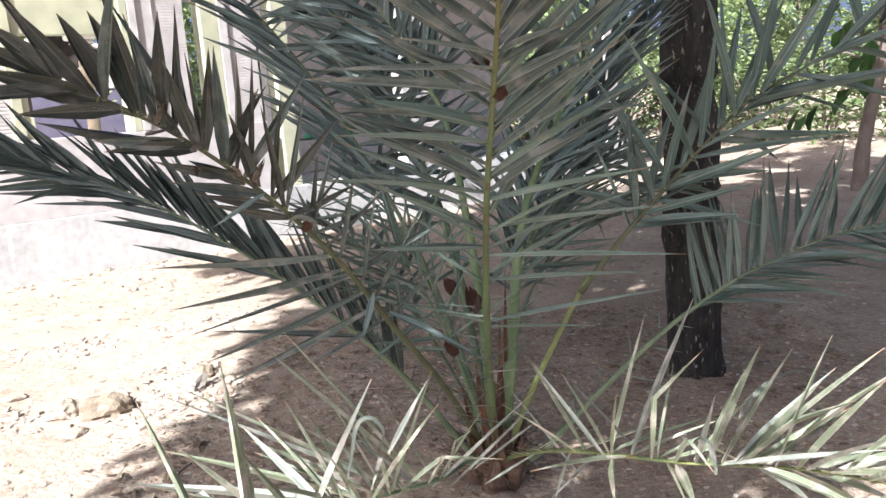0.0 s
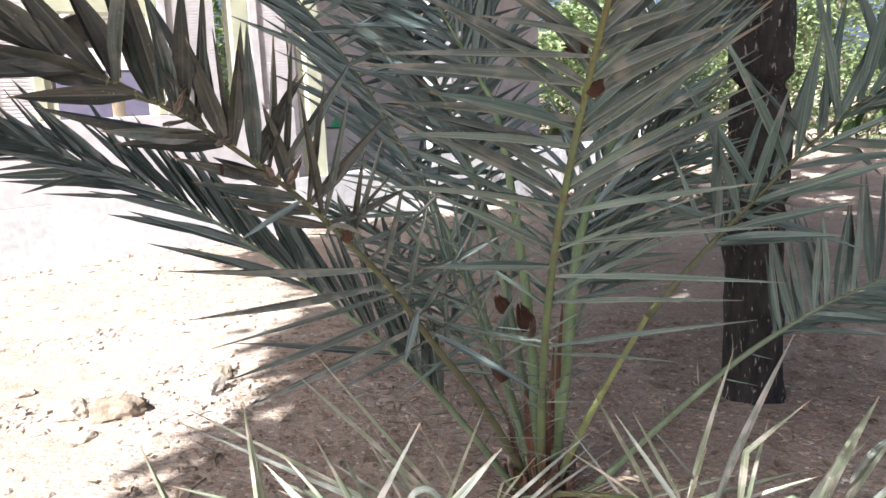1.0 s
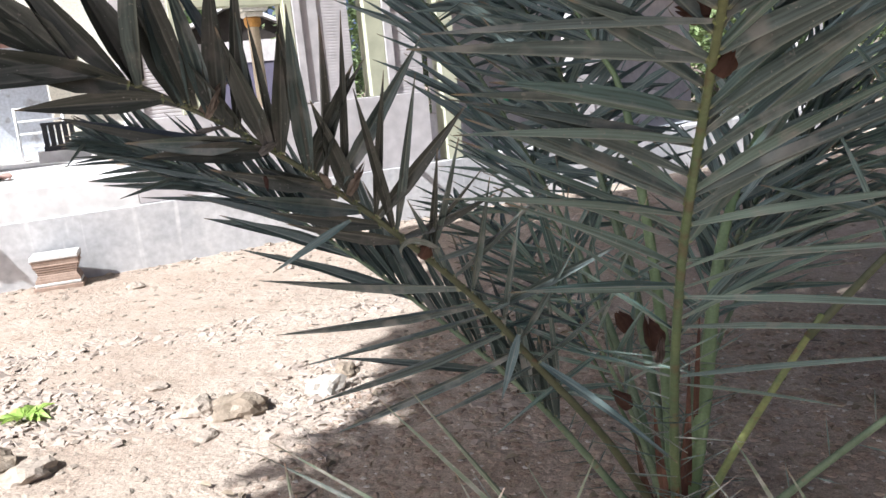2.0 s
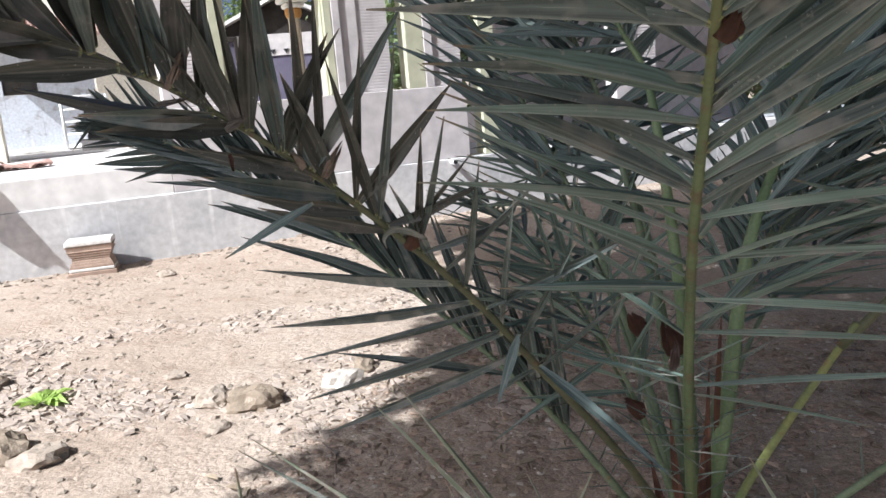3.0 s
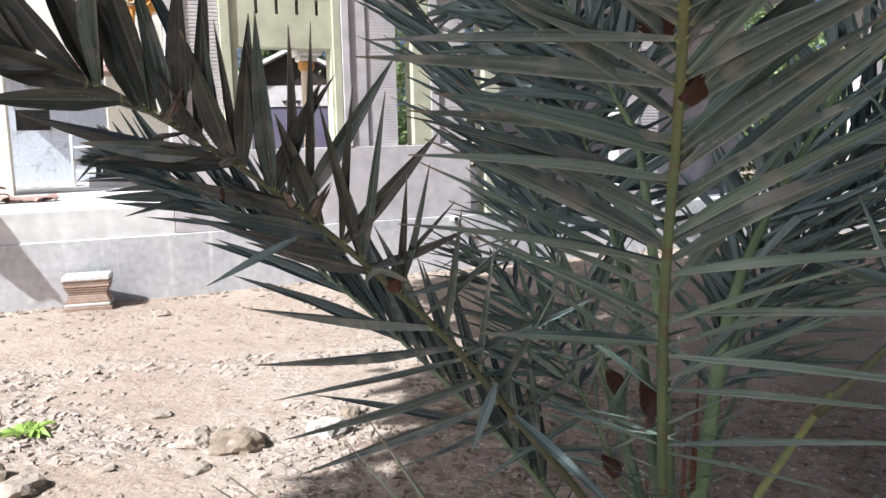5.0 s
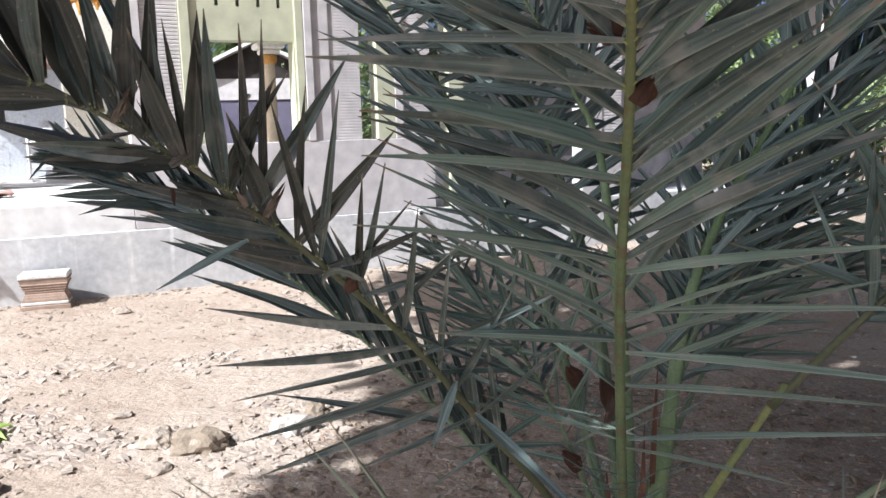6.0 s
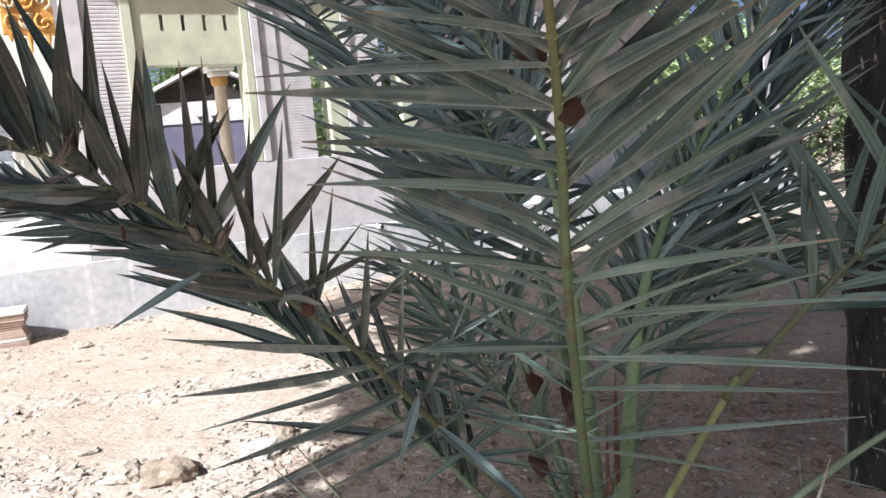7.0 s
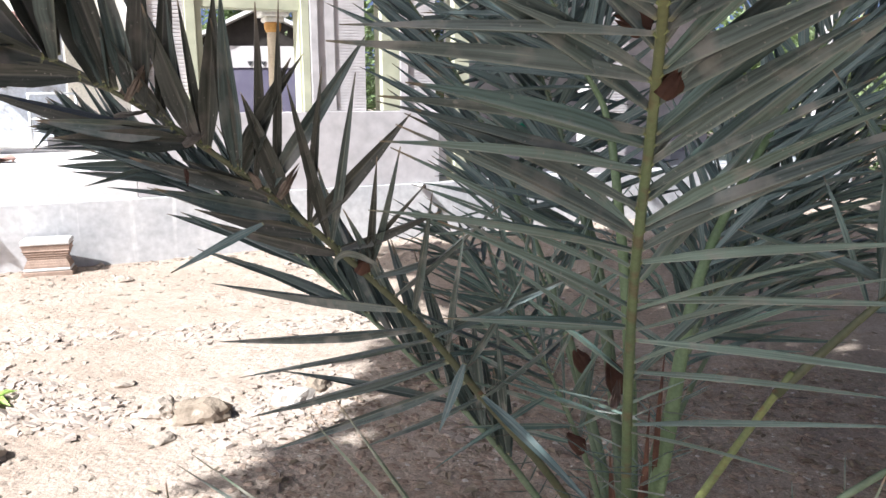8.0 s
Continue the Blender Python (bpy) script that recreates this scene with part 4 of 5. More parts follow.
# single leaflets: snapped, dusty or crossing in front of the stalks
SNAPPED, DUSTY, NEEDLE = "snapped silvery leaflet", "narrow dusty grey leaflet", "thin pale needle"
for base, tip, w, bow, m, label in (((-0.405, 1.598, 1.295), (-0.502, 1.52, 1.236), 0.014, 0.0, M_LEAF_BLUE, SNAPPED), ((-0.3, 2.17, 0.92), (-0.33, 2.1, 0.79), 0.022, 0.1, M_LEAF_BLUE, SNAPPED),
                                    ((-0.25, 2.13, 0.869), (0.042, 1.814, 0.805), 0.022, 0.05, M_LEAF_BLUE, ""), ((-0.158, 1.481, 0.732), (-0.033, 1.28, 0.968), 0.014, 0.0, M_DUSTY, DUSTY),
                                    ((0.33, 1.78, 0.56), (0.16, 1.645, 0.865), 0.013, 0.0, M_DUSTY, DUSTY), ((0.44, 2.15, 0.42), (0.23, 1.6, 0.848), 0.013, 0.0, M_DUSTY, DUSTY),
                                    ((-0.177, 2.2, 0.27), (0.159, 2.3, 0.54), 0.012, 0.0, M_DUSTY, NEEDLE), ((-0.12, 2.25, 0.25), (0.174, 2.3, 0.51), 0.011, 0.0, M_DUSTY, NEEDLE),
                                    ((-0.05, 2.3, 0.28), (0.218, 2.35, 0.46), 0.009, 0.0, M_DUSTY, NEEDLE), ((0.3, 2.3, 0.24), (0.09, 2.33, 0.53), 0.009, 0.0, M_DUSTY, NEEDLE),
                                    ((-0.02, 2.35, 0.2), (0.2, 2.36, 0.33), 0.009, 0.0, M_DUSTY, NEEDLE), ((-0.3, 2.2, 0.3), (-0.42, 2.1, 0.62), 0.01, 0.0, M_DUSTY, NEEDLE)):
    bm = bmesh.new()
    b0, b1 = Vector(base), Vector(tip)
    add_blade(bm, b0, b1 - b0 + Vector((0, 0, bow * (b1 - b0).length)), Vector((0.2, -0.7, 0.6)), (b1 - b0).length * (1 + 0.1 * bow), w, bow, 0.4, 8, 0.3)
    part("leaflet", bm, m, palm, label)
RN = random.Random(21)
for k in range(34):
    z = RN.uniform(0.22, 0.85)
    p = Vector((RN.uniform(-0.03, 0.05) + 0.02 * z, 2.72 - 0.55 * z * RN.choice((1, 1, 0.2)), z))
    a = RN.choice((-1, 1)) * RN.uniform(0.7, 1.6)
    bm = bmesh.new()
    add_blade(bm, p, Vector((math.sin(a), -0.4 * math.cos(a), RN.uniform(-0.1, 0.7))), Vector((0, -0.3, 1)), RN.uniform(0.07, 0.2), 0.006, 0.0, 0.3, 4)
    part("spine", bm, M_LEAF_TEAL if k % 3 else M_DUSTY, palm)

# ---- the tree ----
tree = tagged(empty("shade_tree"), "tall tree with dark lichen-flecked trunk on bare soil", "tree")
tp = catmull([(1.0, 3.9, -0.15), (0.995, 3.9, 0.1), (0.985, 3.88, 0.8), (0.985, 3.88, 1.7), (0.99, 3.85, 2.8), (0.85, 3.8, 4.2), (0.5, 3.6, 5.4)], 60)
tr = [lerp(0.138, 0.115, i / 60) + 0.07 * math.exp(-i / 2.6) for i in range(61)]
smooth(part("trunk", tube(tp, tr, 30, wob=0.22), M_BARK, tree, "dark rough trunk"))
RT = random.Random(11)
for k in range(9):
    a = k * 0.7 + RT.uniform(-0.2, 0.2)
    end = Vector((-0.6 + 3.0 * math.cos(a), 3.3 + 3.9 * math.sin(a), 5.2 + RT.uniform(-0.2, 0.5)))
    s0 = tp[46 + k]
    lp = catmull([s0, s0.lerp(end, 0.4) + Vector((0, 0, 0.4)), end], 12)
    smooth(part("limb", tube(lp, [lerp(0.06, 0.015, i / 12) for i in range(13)], 8, wob=0.2), M_BARK, tree))


def add_leaf(bm, p, d, up, length, width):
    """A broad leaf of six faces, folded along its rib."""
    b = d.cross(up)
    if b.length < 1e-3:
        b = d.cross(Vector((1, 0.2, 0)))
    b.normalize()
    n = b.cross(d)
    c = [bm.verts.new(p + d * (length * f) - n * (length * 0.12 * f * f)) for f in (0, 0.35, 0.7, 1)]
    l = [bm.verts.new(p + d * (length * f) + b * (width * w) + n * (width * 0.2)) for f, w in ((0.3, 0.5), (0.7, 0.36))]
    r = [bm.verts.new(p + d * (length * f) - b * (width * w) + n * (width * 0.2)) for f, w in ((0.3, 0.5), (0.7, 0.36))]
    for s in (l, r):
        bm.faces.new((c[0], c[1], s[0]))
        bm.faces.new((c[1], c[2], s[1], s[0]))
        bm.faces.new((c[2], c[3], s[1]))


def leaf_cloud(count, where, rnd, length, width, flat=0.35):
    bm = bmesh.new()
    for _ in range(count):
        p = where(rnd)
        d = Vector((rnd.gauss(0, 1), rnd.gauss(0, 1), rnd.gauss(-0.25, flat))).normalized()
        up = Vector((rnd.gauss(0, 0.4), rnd.gauss(0, 0.4), 1))
        s = rnd.uniform(0.7, 1.25)
        add_leaf(bm, p, d, up, length * s, width * s)
    return bm


CLUMPS = []
for gx in range(22):
    for gy in range(42):
        x, y = -5.2 + gx * 0.42 + RT.uniform(-0.2, 0.2), -3.04 + gy * 0.42 + RT.uniform(-0.2, 0.2)
        if (y < -1.8 + 0.2 * (x + 1.2) and x > -3.1) or y < -2.9 or x < (-3.38 if y > -1.4 else -3.55) - 0.25 * max(0.0, y + 1) - 0.8 * max(0.0, y - 1.2) or x > 3.8 + RT.uniform(-0.5, 0.5) or y > 13.0 or y > 6.0 + max(0.0, x + 1.0) * 1.8 or y - x > 8.2:
            continue
        if y > 4 and RT.random() < (0.25 if y < 6 else 0.5):
            continue
        CLUMPS.append(Vector((x, y, 5.0 + RT.uniform(-0.05, 0.25) + 0.16 * max(0.0, y))))


def in_crown(rnd):
    c = rnd.choice(CLUMPS)
    return c + Vector((rnd.gauss(0, 0.15), rnd.gauss(0, 0.15), rnd.gauss(0, 0.12)))


tagged(part("crown", leaf_cloud(31000, in_crown, RT, 0.26, 0.14), M_CANOPY, tree, "dense broad-leaved crown"), kind="stuff")


# ---- ground ----
def crust(x, y):
    """How far the soil's crust is broken into plates at a place, 0 to 1."""
    band = 0.8 * math.exp(-((y - 3.62 - 0.25 * (x + 2)) / 0.3) ** 2) + 0.8 * math.exp(-((x + 3.6) / 0.55) ** 2 - ((y - 3.4) / 0.9) ** 2) + 0.6 * math.exp(-((y - 5.1 - 0.6 * (x + 2.5)) / 0.35) ** 2)
    return min(1.0, max(0.0, band + 0.9 * noise.noise(Vector((x * 1.3 + 5, y * 1.3 + 3, 0))) - 0.25))


def ground_z(x, y):
    p = Vector((x, y, 0))
    z = 0.012 * noise.noise(p * 0.9) + 0.006 * noise.noise(p * 3.1) - 0.006
    if not (-7 < x < 5 and 1 < y < 11):
        return z
    rough = max(0.0, noise.noise(p * 0.8 + Vector((5, 3, 0))) + 0.35)
    z += rough * (abs(noise.noise(p * 7.0)) * 0.012 + 0.005 * noise.noise(p * 19.0))
    c = crust(x, y) if x < -0.6 else 0.0
    if c > 0.02:
        # tilted plates of shaly soil
        q = Vector((x * 8, y * 12, 0)) + Vector((noise.noise(p * 5), noise.noise(p * 5 + Vector((9, 0, 0))), 0)) * 0.8
        cell = noise.voronoi(q)[1][0]
        rise = noise.noise(cell * 1.7 + Vector((3, 1, 0)))
        tilt = Vector((noise.noise(cell * 2.3), noise.noise(cell * 2.9 + Vector((0, 7, 0))), 0))
        z += c * (0.02 * rise + 0.02 * tilt.dot(q - cell) + 0.004 * noise.noise(p * 40))
    return z


def axis(lo, hi, step, far):
    vals = list(np.arange(lo, hi, step))
    s, v = step, hi
    while v < far:
        vals.append(v)
        s *= 1.22
        v += s
    vals.append(far)
    s, v, low = step, lo, []
    while v > -far:
        s *= 1.22
        v -= s
        low.append(max(v, -far))
    return low[::-1] + vals


def build_ground():
    xs, ys = axis(-5.2, 1.8, 0.02, 600), axis(2.0, 7.2, 0.02, 600)
    verts = [(x, y, ground_z(x, y)) for y in ys for x in xs]
    w = len(xs)
    faces = [(j * w + i, j * w + i + 1, (j + 1) * w + i + 1, (j + 1) * w + i) for j in range(len(ys) - 1) for i in range(w - 1)]
    me = bpy.data.meshes.new("ground")
    me.from_pydata(verts, [], faces)
    me.materials.append(M_SOIL)
    for p in me.polygons:
        p.use_smooth = True
    return tagged(new("ground", me), "bare dry pinkish-brown soil with clods and cracks", "ground", kind="structure")


build_ground()

# concrete path beside the yard
bm = bmesh.new()
a, b = Vector((2.1, 3.55, 0)), Vector((3.7, 6.2, 0))
u = (b - a).normalized()
side = Vector((u.y, -u.x, 0))
q = [a - u * 0.6, a + u * 12, a + u * 12 + side * 2.2, a - u * 0.6 + side * 2.2]
lo = [bm.verts.new((v.x, v.y, -0.1)) for v in q]
hi = [bm.verts.new((v.x, v.y, 0.05)) for v in q]
bm.faces.new(hi)
for k in range(4):
    bm.faces.new((lo[k], lo[(k + 1) % 4], hi[(k + 1) % 4], hi[k]))
bmesh.ops.recalc_face_normals(bm, faces=bm.faces)
tagged(part("pavement", bm, M_PATH), "grey concrete path with a straight edge", "path", kind="structure")


def stone(name, x, y, r, squash, material, label, seed, sink=0.45, group=""):
    bm = bmesh.new()
    bmesh.ops.create_icosphere(bm, subdivisions=3, radius=1.0)
    for v in bm.verts:
        n = v.co.normalized()
        cut = noise.voronoi(n * 1.6 + Vector((seed * 1.7, seed, 3)))[0]
        f = 0.86 + 0.5 * cut[0] + 0.3 * noise.noise(n * 1.3 + Vector((seed * 3.1, seed, 0))) + 0.22 * abs(noise.noise(n * 3.2 + Vector((seed, 0, 2)))) + 0.1 * noise.noise(n * 9 + Vector((0, seed, 5)))
        v.co = Vector((n.x * r * f * 1.15, n.y * r * f * 0.9, n.z * r * f * squash))
    ob = tagged(part(name, bm, material), label, "stone", group)
    ob.matrix_world = pose(x, y, ground_z(x, y) + r * squash * (0.55 - sink), 0, 0, seed * 67)
    return ob


stone("rock", -2.07, 3.6, 0.105, 0.62, M_STONE, "rounded brown clod half sunk in dry soil", 3, 0.3)
stone("rock", -2.3, 3.6, 0.075, 0.65, M_CLOD, "brown clod half sunk in dry soil", 4, 0.3)
stone("rock", -1.74, 3.88, 0.075, 0.8, M_WHITE_STONE, "pale stone lying on dry soil", 6, 0.2)
stone("rock", -2.92, 2.9, 0.11, 0.7, M_STONE, "brown rough clod lying on dry soil", 8)
stone("rock", -2.68, 2.9, 0.09, 0.55, M_CLOD, "grey flat clod lying on dry soil", 9)
stone("rock", -2.08, 3.33, 0.05, 0.45, M_CLOD, "small flat stone on dry soil", 12)
stone("rock", -2.75, 3.85, 0.05, 0.5, M_CLOD, "small clod on dry soil", 14)
stone("rock", -3.69, 3.5, 0.07, 0.6, M_STONE, "dark clod on dry soil", 15)
stone("rock", -3.3, 3.15, 0.05, 0.7, M_STONE, "dark clod on dry soil", 17)
stone("rock", -1.75, 4.15, 0.06, 0.7, M_STONE, "dark clod beside the pale stone", 18)
stone("rock", -1.55, 4.0, 0.035, 0.7, M_CLOD, "small clod on dry soil", 19)
stone("rock", -4.55, 5.9, 0.07, 0.5, M_CLOD, "clod beside the plinth", 16)


def scatter(count, seed, area, lo, hi, material, name, label, category, power=5):
    """Small broken clods and pebbles, each a rough eight-cornered lump."""
    rnd = random.Random(seed)
    verts, faces = [], []
    for _ in range(count):
        x, y = area(rnd)
        r = lo + (hi - lo) * rnd.random() ** power
        z = ground_z(x, y) + r * 0.15
        k = len(verts)
        a0 = rnd.uniform(0, 6.28)
        for lev, rad, h in ((0, 1.0, -0.3), (1, 0.95, 0.15), (2, 0.5, 0.38)):
            for q in range(5):
                a = a0 + q * 1.2566 + lev * 0.4
                rr = r * rad * rnd.uniform(0.7, 1.25)
                verts.append((x + math.cos(a) * rr * 1.2, y + math.sin(a) * rr, z + h * r * rnd.uniform(0.7, 1.2)))
        for lev in range(2):
            for q in range(5):
                p, p2 = k + lev * 5 + q, k + lev * 5 + (q + 1) % 5
                faces.append((p, p2, p2 + 5, p + 5))
        faces.append(tuple(k + 10 + q for q in range(5)))
    me = bpy.data.meshes.new(name)
    me.from_pydata(verts, [], faces)
    me.materials.append(material)
    return tagged(new(name, me), label, category, kind="stuff")


def open_yard(rnd):
    while True:
        x, y = rnd.uniform(-6.5, -0.3), rnd.uniform(2.2, 10)
        if y - x < 11.3 and noise.noise(Vector((x * 0.8 + 5, y * 0.8 + 3, 0))) > rnd.uniform(-0.5, 0.3):
            return x, y


def broken_crust(rnd):
    """Where the soil crust has broken into flakes."""
    while True:
        x, y = rnd.uniform(-6.0, -0.7), rnd.uniform(2.3, 8.5)
        if y - x < 11.3 and crust(x, y) > rnd.uniform(0.05, 0.9):
            return x, y


def flakes(count, seed, area, lo, hi, material, name, label):
    """Flat angular pieces of dried crust, tilted and lying over one another."""
    rnd = random.Random(seed)
    verts, faces = [], []
    for _ in range(count):
        x, y = area(rnd)
        r = lo + (hi - lo) * rnd.random() ** 3
        n, a0, k = rnd.randint(4, 7), rnd.uniform(0, 6.28), len(verts)
        tx, ty = rnd.gauss(0, 0.22), rnd.gauss(0, 0.22)
        h = min(r * rnd.uniform(0.15, 0.35), 0.008)
        long = rnd.uniform(1.0, 1.7)
        z = ground_z(x, y) + r * 0.25 * (abs(tx) + abs(ty))
        ring = [(a0 + (q + rnd.uniform(-0.3, 0.3)) * 6.283 / n, rnd.uniform(0.7, 1.2)) for q in range(n)]
        for lev, size in ((-1.0, 1.05), (0.75, 1.0), (1.0, 0.86)):
            for a, f in ring:
                dx, dy = math.cos(a) * r * f * size * long, math.sin(a) * r * f * size
                verts.append((x + dx, y + dy, z + dx * tx + dy * ty + h * lev))
        for lev in (0, n):
            for q in range(n):
                p, p2 = k + lev + q, k + lev + (q + 1) % n
                faces.append((p, p2, p2 + n, p + n))
        faces.append(tuple(k + 2 * n + q for q in range(n)))
    me = bpy.data.meshes.new(name)
    me.from_pydata(verts, [], faces)
    me.materials.append(material)
    return tagged(new(name, me), label, "soil", kind="stuff")


def shaded_yard(rnd):
    while True:
        x, y = rnd.uniform(-1.8, 3.5), rnd.uniform(2.4, 12)
        if y - x < 11:
            return x, y


def near_palm(rnd):
    return rnd.uniform(-1.6, 1.8), rnd.uniform(2.5, 5.2)


def wall_foot(rnd):
    s_ = rnd.uniform(-0.5, 5)
    d_ = -abs(rnd.gauss(0.06, 0.12)) - 0.02
    return -6.2 + 0.7071 * (s_ - d_), 5.4 + 0.7071 * (s_ + d_)


flakes(9000, 4, broken_crust, 0.003, 0.03, M_FLAKE, "soil_flakes", "flat angular flakes of pale dried soil crust")
scatter(4500, 5, open_yard, 0.003, 0.028, M_CLOD, "clods", "broken dry soil clods strewn over the yard", "soil")
scatter(9000, 7, near_palm, 0.003, 0.022, M_CRUMB, "crumbs", "brown soil crumbs under the palm", "soil", 3)
scatter(1500, 6, shaded_yard, 0.004, 0.026, M_CLOD, "pebbles", "small clods and pebbles on shaded soil", "soil")
scatter(1300, 16, near_palm, 0.003, 0.013, M_WHITE_STONE, "pale_grit", "pale grit strewn on brown soil under the palm", "pebbles", 3)
scatter(1000, 8, shaded_yard, 0.004, 0.016, M_WHITE_STONE, "pale_pebbles", "pale pebbles on shaded soil", "pebbles", 3)
scatter(260, 9, wall_foot, 0.01, 0.05, M_CLOD, "rubble", "rubble along the foot of the plinth", "rubble")


# ---- house ----
HOUSE = Matrix.Translation((-6.2, 5.4, 0)) @ Matrix.Rotation(radians(45), 4, "Z")


def housed(ob):
    ob.matrix_world = HOUSE
    return ob


def struct(name, bm, material, label, category="wall"):
    return housed(tagged(part(name, bm, material), label, category, kind="structure"))


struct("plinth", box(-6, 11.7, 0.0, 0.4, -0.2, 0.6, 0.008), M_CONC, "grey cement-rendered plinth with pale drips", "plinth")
struct("terrace", box(-8, 1.75, 0.02, 14, 0.4, 0.88, 0.008), M_TERR, "bright concrete terrace edge", "terrace")
struct("wall_base", box(1.752, 4.9, 0.02, 0.3, 0.602, 1.385, 0.006), M_WHITE, "white painted parapet with stained foot", "wall")
struct("porch_floor", box(1.76, 11.7, 0.302, 6.0, 0.3, 0.6, 0.004), M_FLOOR, "bluish-grey tiled porch floor", "floor")


def ribbed(s0, s1, z0, z1, d0, pitch=0.035, deep=0.005):
    """A panel of fine horizontal ribs."""
    bm = bmesh.new()
    n = int((z1 - z0) / pitch)
    prof = []
    for k in range(n):
        z = z0 + k * pitch
        prof += [(d0, z), (d0 - deep, z + pitch * 0.3), (d0 - deep, z + pitch * 0.85)]
    prof += [(d0, z0 + n * pitch), (d0 + 0.2, z0 + n * pitch), (d0 + 0.2, z0)]
    l = [bm.verts.new((s0, d, z)) for d, z in prof]
    r = [bm.verts.new((s1, d, z)) for d, z in prof]
    for k in range(len(prof)):
        j = (k + 1) % len(prof)
        bm.faces.new((l[k], r[k], r[j], l[j]))
    return bm


TOP = 3.6
struct("column", box(1.77, 1.93, 0.03, 0.28, 0.882, TOP, 0.006), M_WHITE, "white painted corner column", "column")
struct("ribbed_panel", ribbed(1.935, 2.27, 1.387, TOP, 0.06), M_WHITE, "white wall panel with fine horizontal ribs", "wall panel")
struct("pilaster", box(3.476, 3.56, 0.012, 0.26, 1.387, TOP, 0.006), M_WHITE, "white painted pilaster edge standing proud", "pilaster")
struct("pilaster", box(3.562, 3.74, 0.04, 0.26, 1.387, TOP, 0.004), M_WHITE, "white painted pilaster face", "pilaster")
struct("ribbed_panel", ribbed(3.742, 4.07, 1.387, TOP, 0.06, 0.03, 0.0018), M_WHITE, "white wall panel with fine horizontal ribs", "wall panel")
struct("column", box(4.25, 4.45, 0.04, 0.26, 1.387, TOP, 0.006), M_GREEN, "pale green painted column", "column")
struct("column", box(4.452, 4.55, 0.03, 0.26, 1.387, TOP, 0.006), M_WHITE, "white painted column", "column")
struct("ribbed_panel", ribbed(4.552, 4.88, 1.387, TOP, 0.06, 0.03, 0.0025), M_WHITE, "white wall panel with fine horizontal ribs", "wall panel")
struct("column", box(5.1, 5.29, 0.04, 0.26, 0.602, TOP, 0.006), M_GREEN, "pale green painted column", "column")
struct("column", box(6.9, 7.2, 0.04, 0.26, 0.602, TOP, 0.006), M_WHITE, "white painted column", "column")
struct("ribbed_panel", ribbed(7.204, 7.5, 0.602, TOP, 0.06), M_WHITE, "white wall panel with fine horizontal ribs", "wall panel")
struct("column", box(11.06, 11.26, 0.04, 0.3, 0.602, TOP, 0.006), M_WHITE, "white painted end column", "column")
struct("ribbed_panel", ribbed(11.264, 11.41, 0.602, TOP, 0.06), M_WHITE, "white wall panel with fine horizontal ribs", "wall panel")

# green panel with an opening and four slots
bm = bmesh.new()
add_box(bm, 2.274, 2.43, 0.05, 0.26, 1.387, TOP)
add_box(bm, 3.37, 3.472, 0.05, 0.26, 1.387, TOP)
add_box(bm, 2.43, 3.37, 0.05, 0.26, 2.38, 2.7)
add_box(bm, 2.43, 3.37, 0.05, 0.26, 2.85, TOP)
xs = [2.43]
for c in (2.637, 2.838, 3.04, 3.24):
    xs += [c - 0.018, c + 0.018]
xs.append(3.37)
for k in range(0, 10, 2):
    add_box(bm, xs[k], xs[k + 1], 0.05, 0.26, 2.7, 2.85)
add_box(bm, 2.276, 2.37, 0.02, 0.06, 1.39, TOP, 0.004)
add_box(bm, 3.39, 3.47, 0.02, 0.06, 1.39, TOP, 0.004)
struct("wall_front", bm, M_GREEN, "pale green wall panel with four slots over an opening", "wall")
struct("wall_back", box(6.5, 11.7, 3.0, 3.2, 0.602, TOP), M_WHITE, "white inner wall of the porch", "wall")
struct("ceiling", box(1.6, 11.9, -0.2, 6.2, TOP + 0.002, TOP + 0.15), M_WHITE, "pale porch ceiling and eave", "ceiling")

# low green partition inside the porch, a curtained window on it
struct("partition", box(2.2, 2.8, 1.6, 1.72, 0.602, 1.62, 0.006), M_GREEN, "pale green low wall inside the porch", "wall")
th = tagged(empty("curtained_window", HOUSE), "dusky window with a white curtain on a low green wall", "window")
part("pane", box(2.44, 2.76, 1.64, 1.67, 1.66, 2.06), M_PURPLE, th)
bm = bmesh.new()
for x0, x1, z0, z1 in ((2.38, 2.44, 1.622, 2.12), (2.76, 2.8, 1.622, 2.12), (2.44, 2.76, 1.622, 1.66), (2.44, 2.76, 2.06, 2.12)):
    add_box(bm, x0, x1, 1.62, 1.69, z0, z1, 0.004)
part("frame", bm, M_DARKWOOD, th, "dark frame")
bm = bmesh.new()
for k in range(5):
    tube([Vector((2.52 + 0.02 * k, 1.625, 1.665)), Vector((2.515 + 0.018 * k, 1.63, 2.055))], [0.014, 0.01], 6, bm, hint=Vector((0, 1, 0)))
part("curtain", bm, M_WHITE, th, "white gathered curtain")

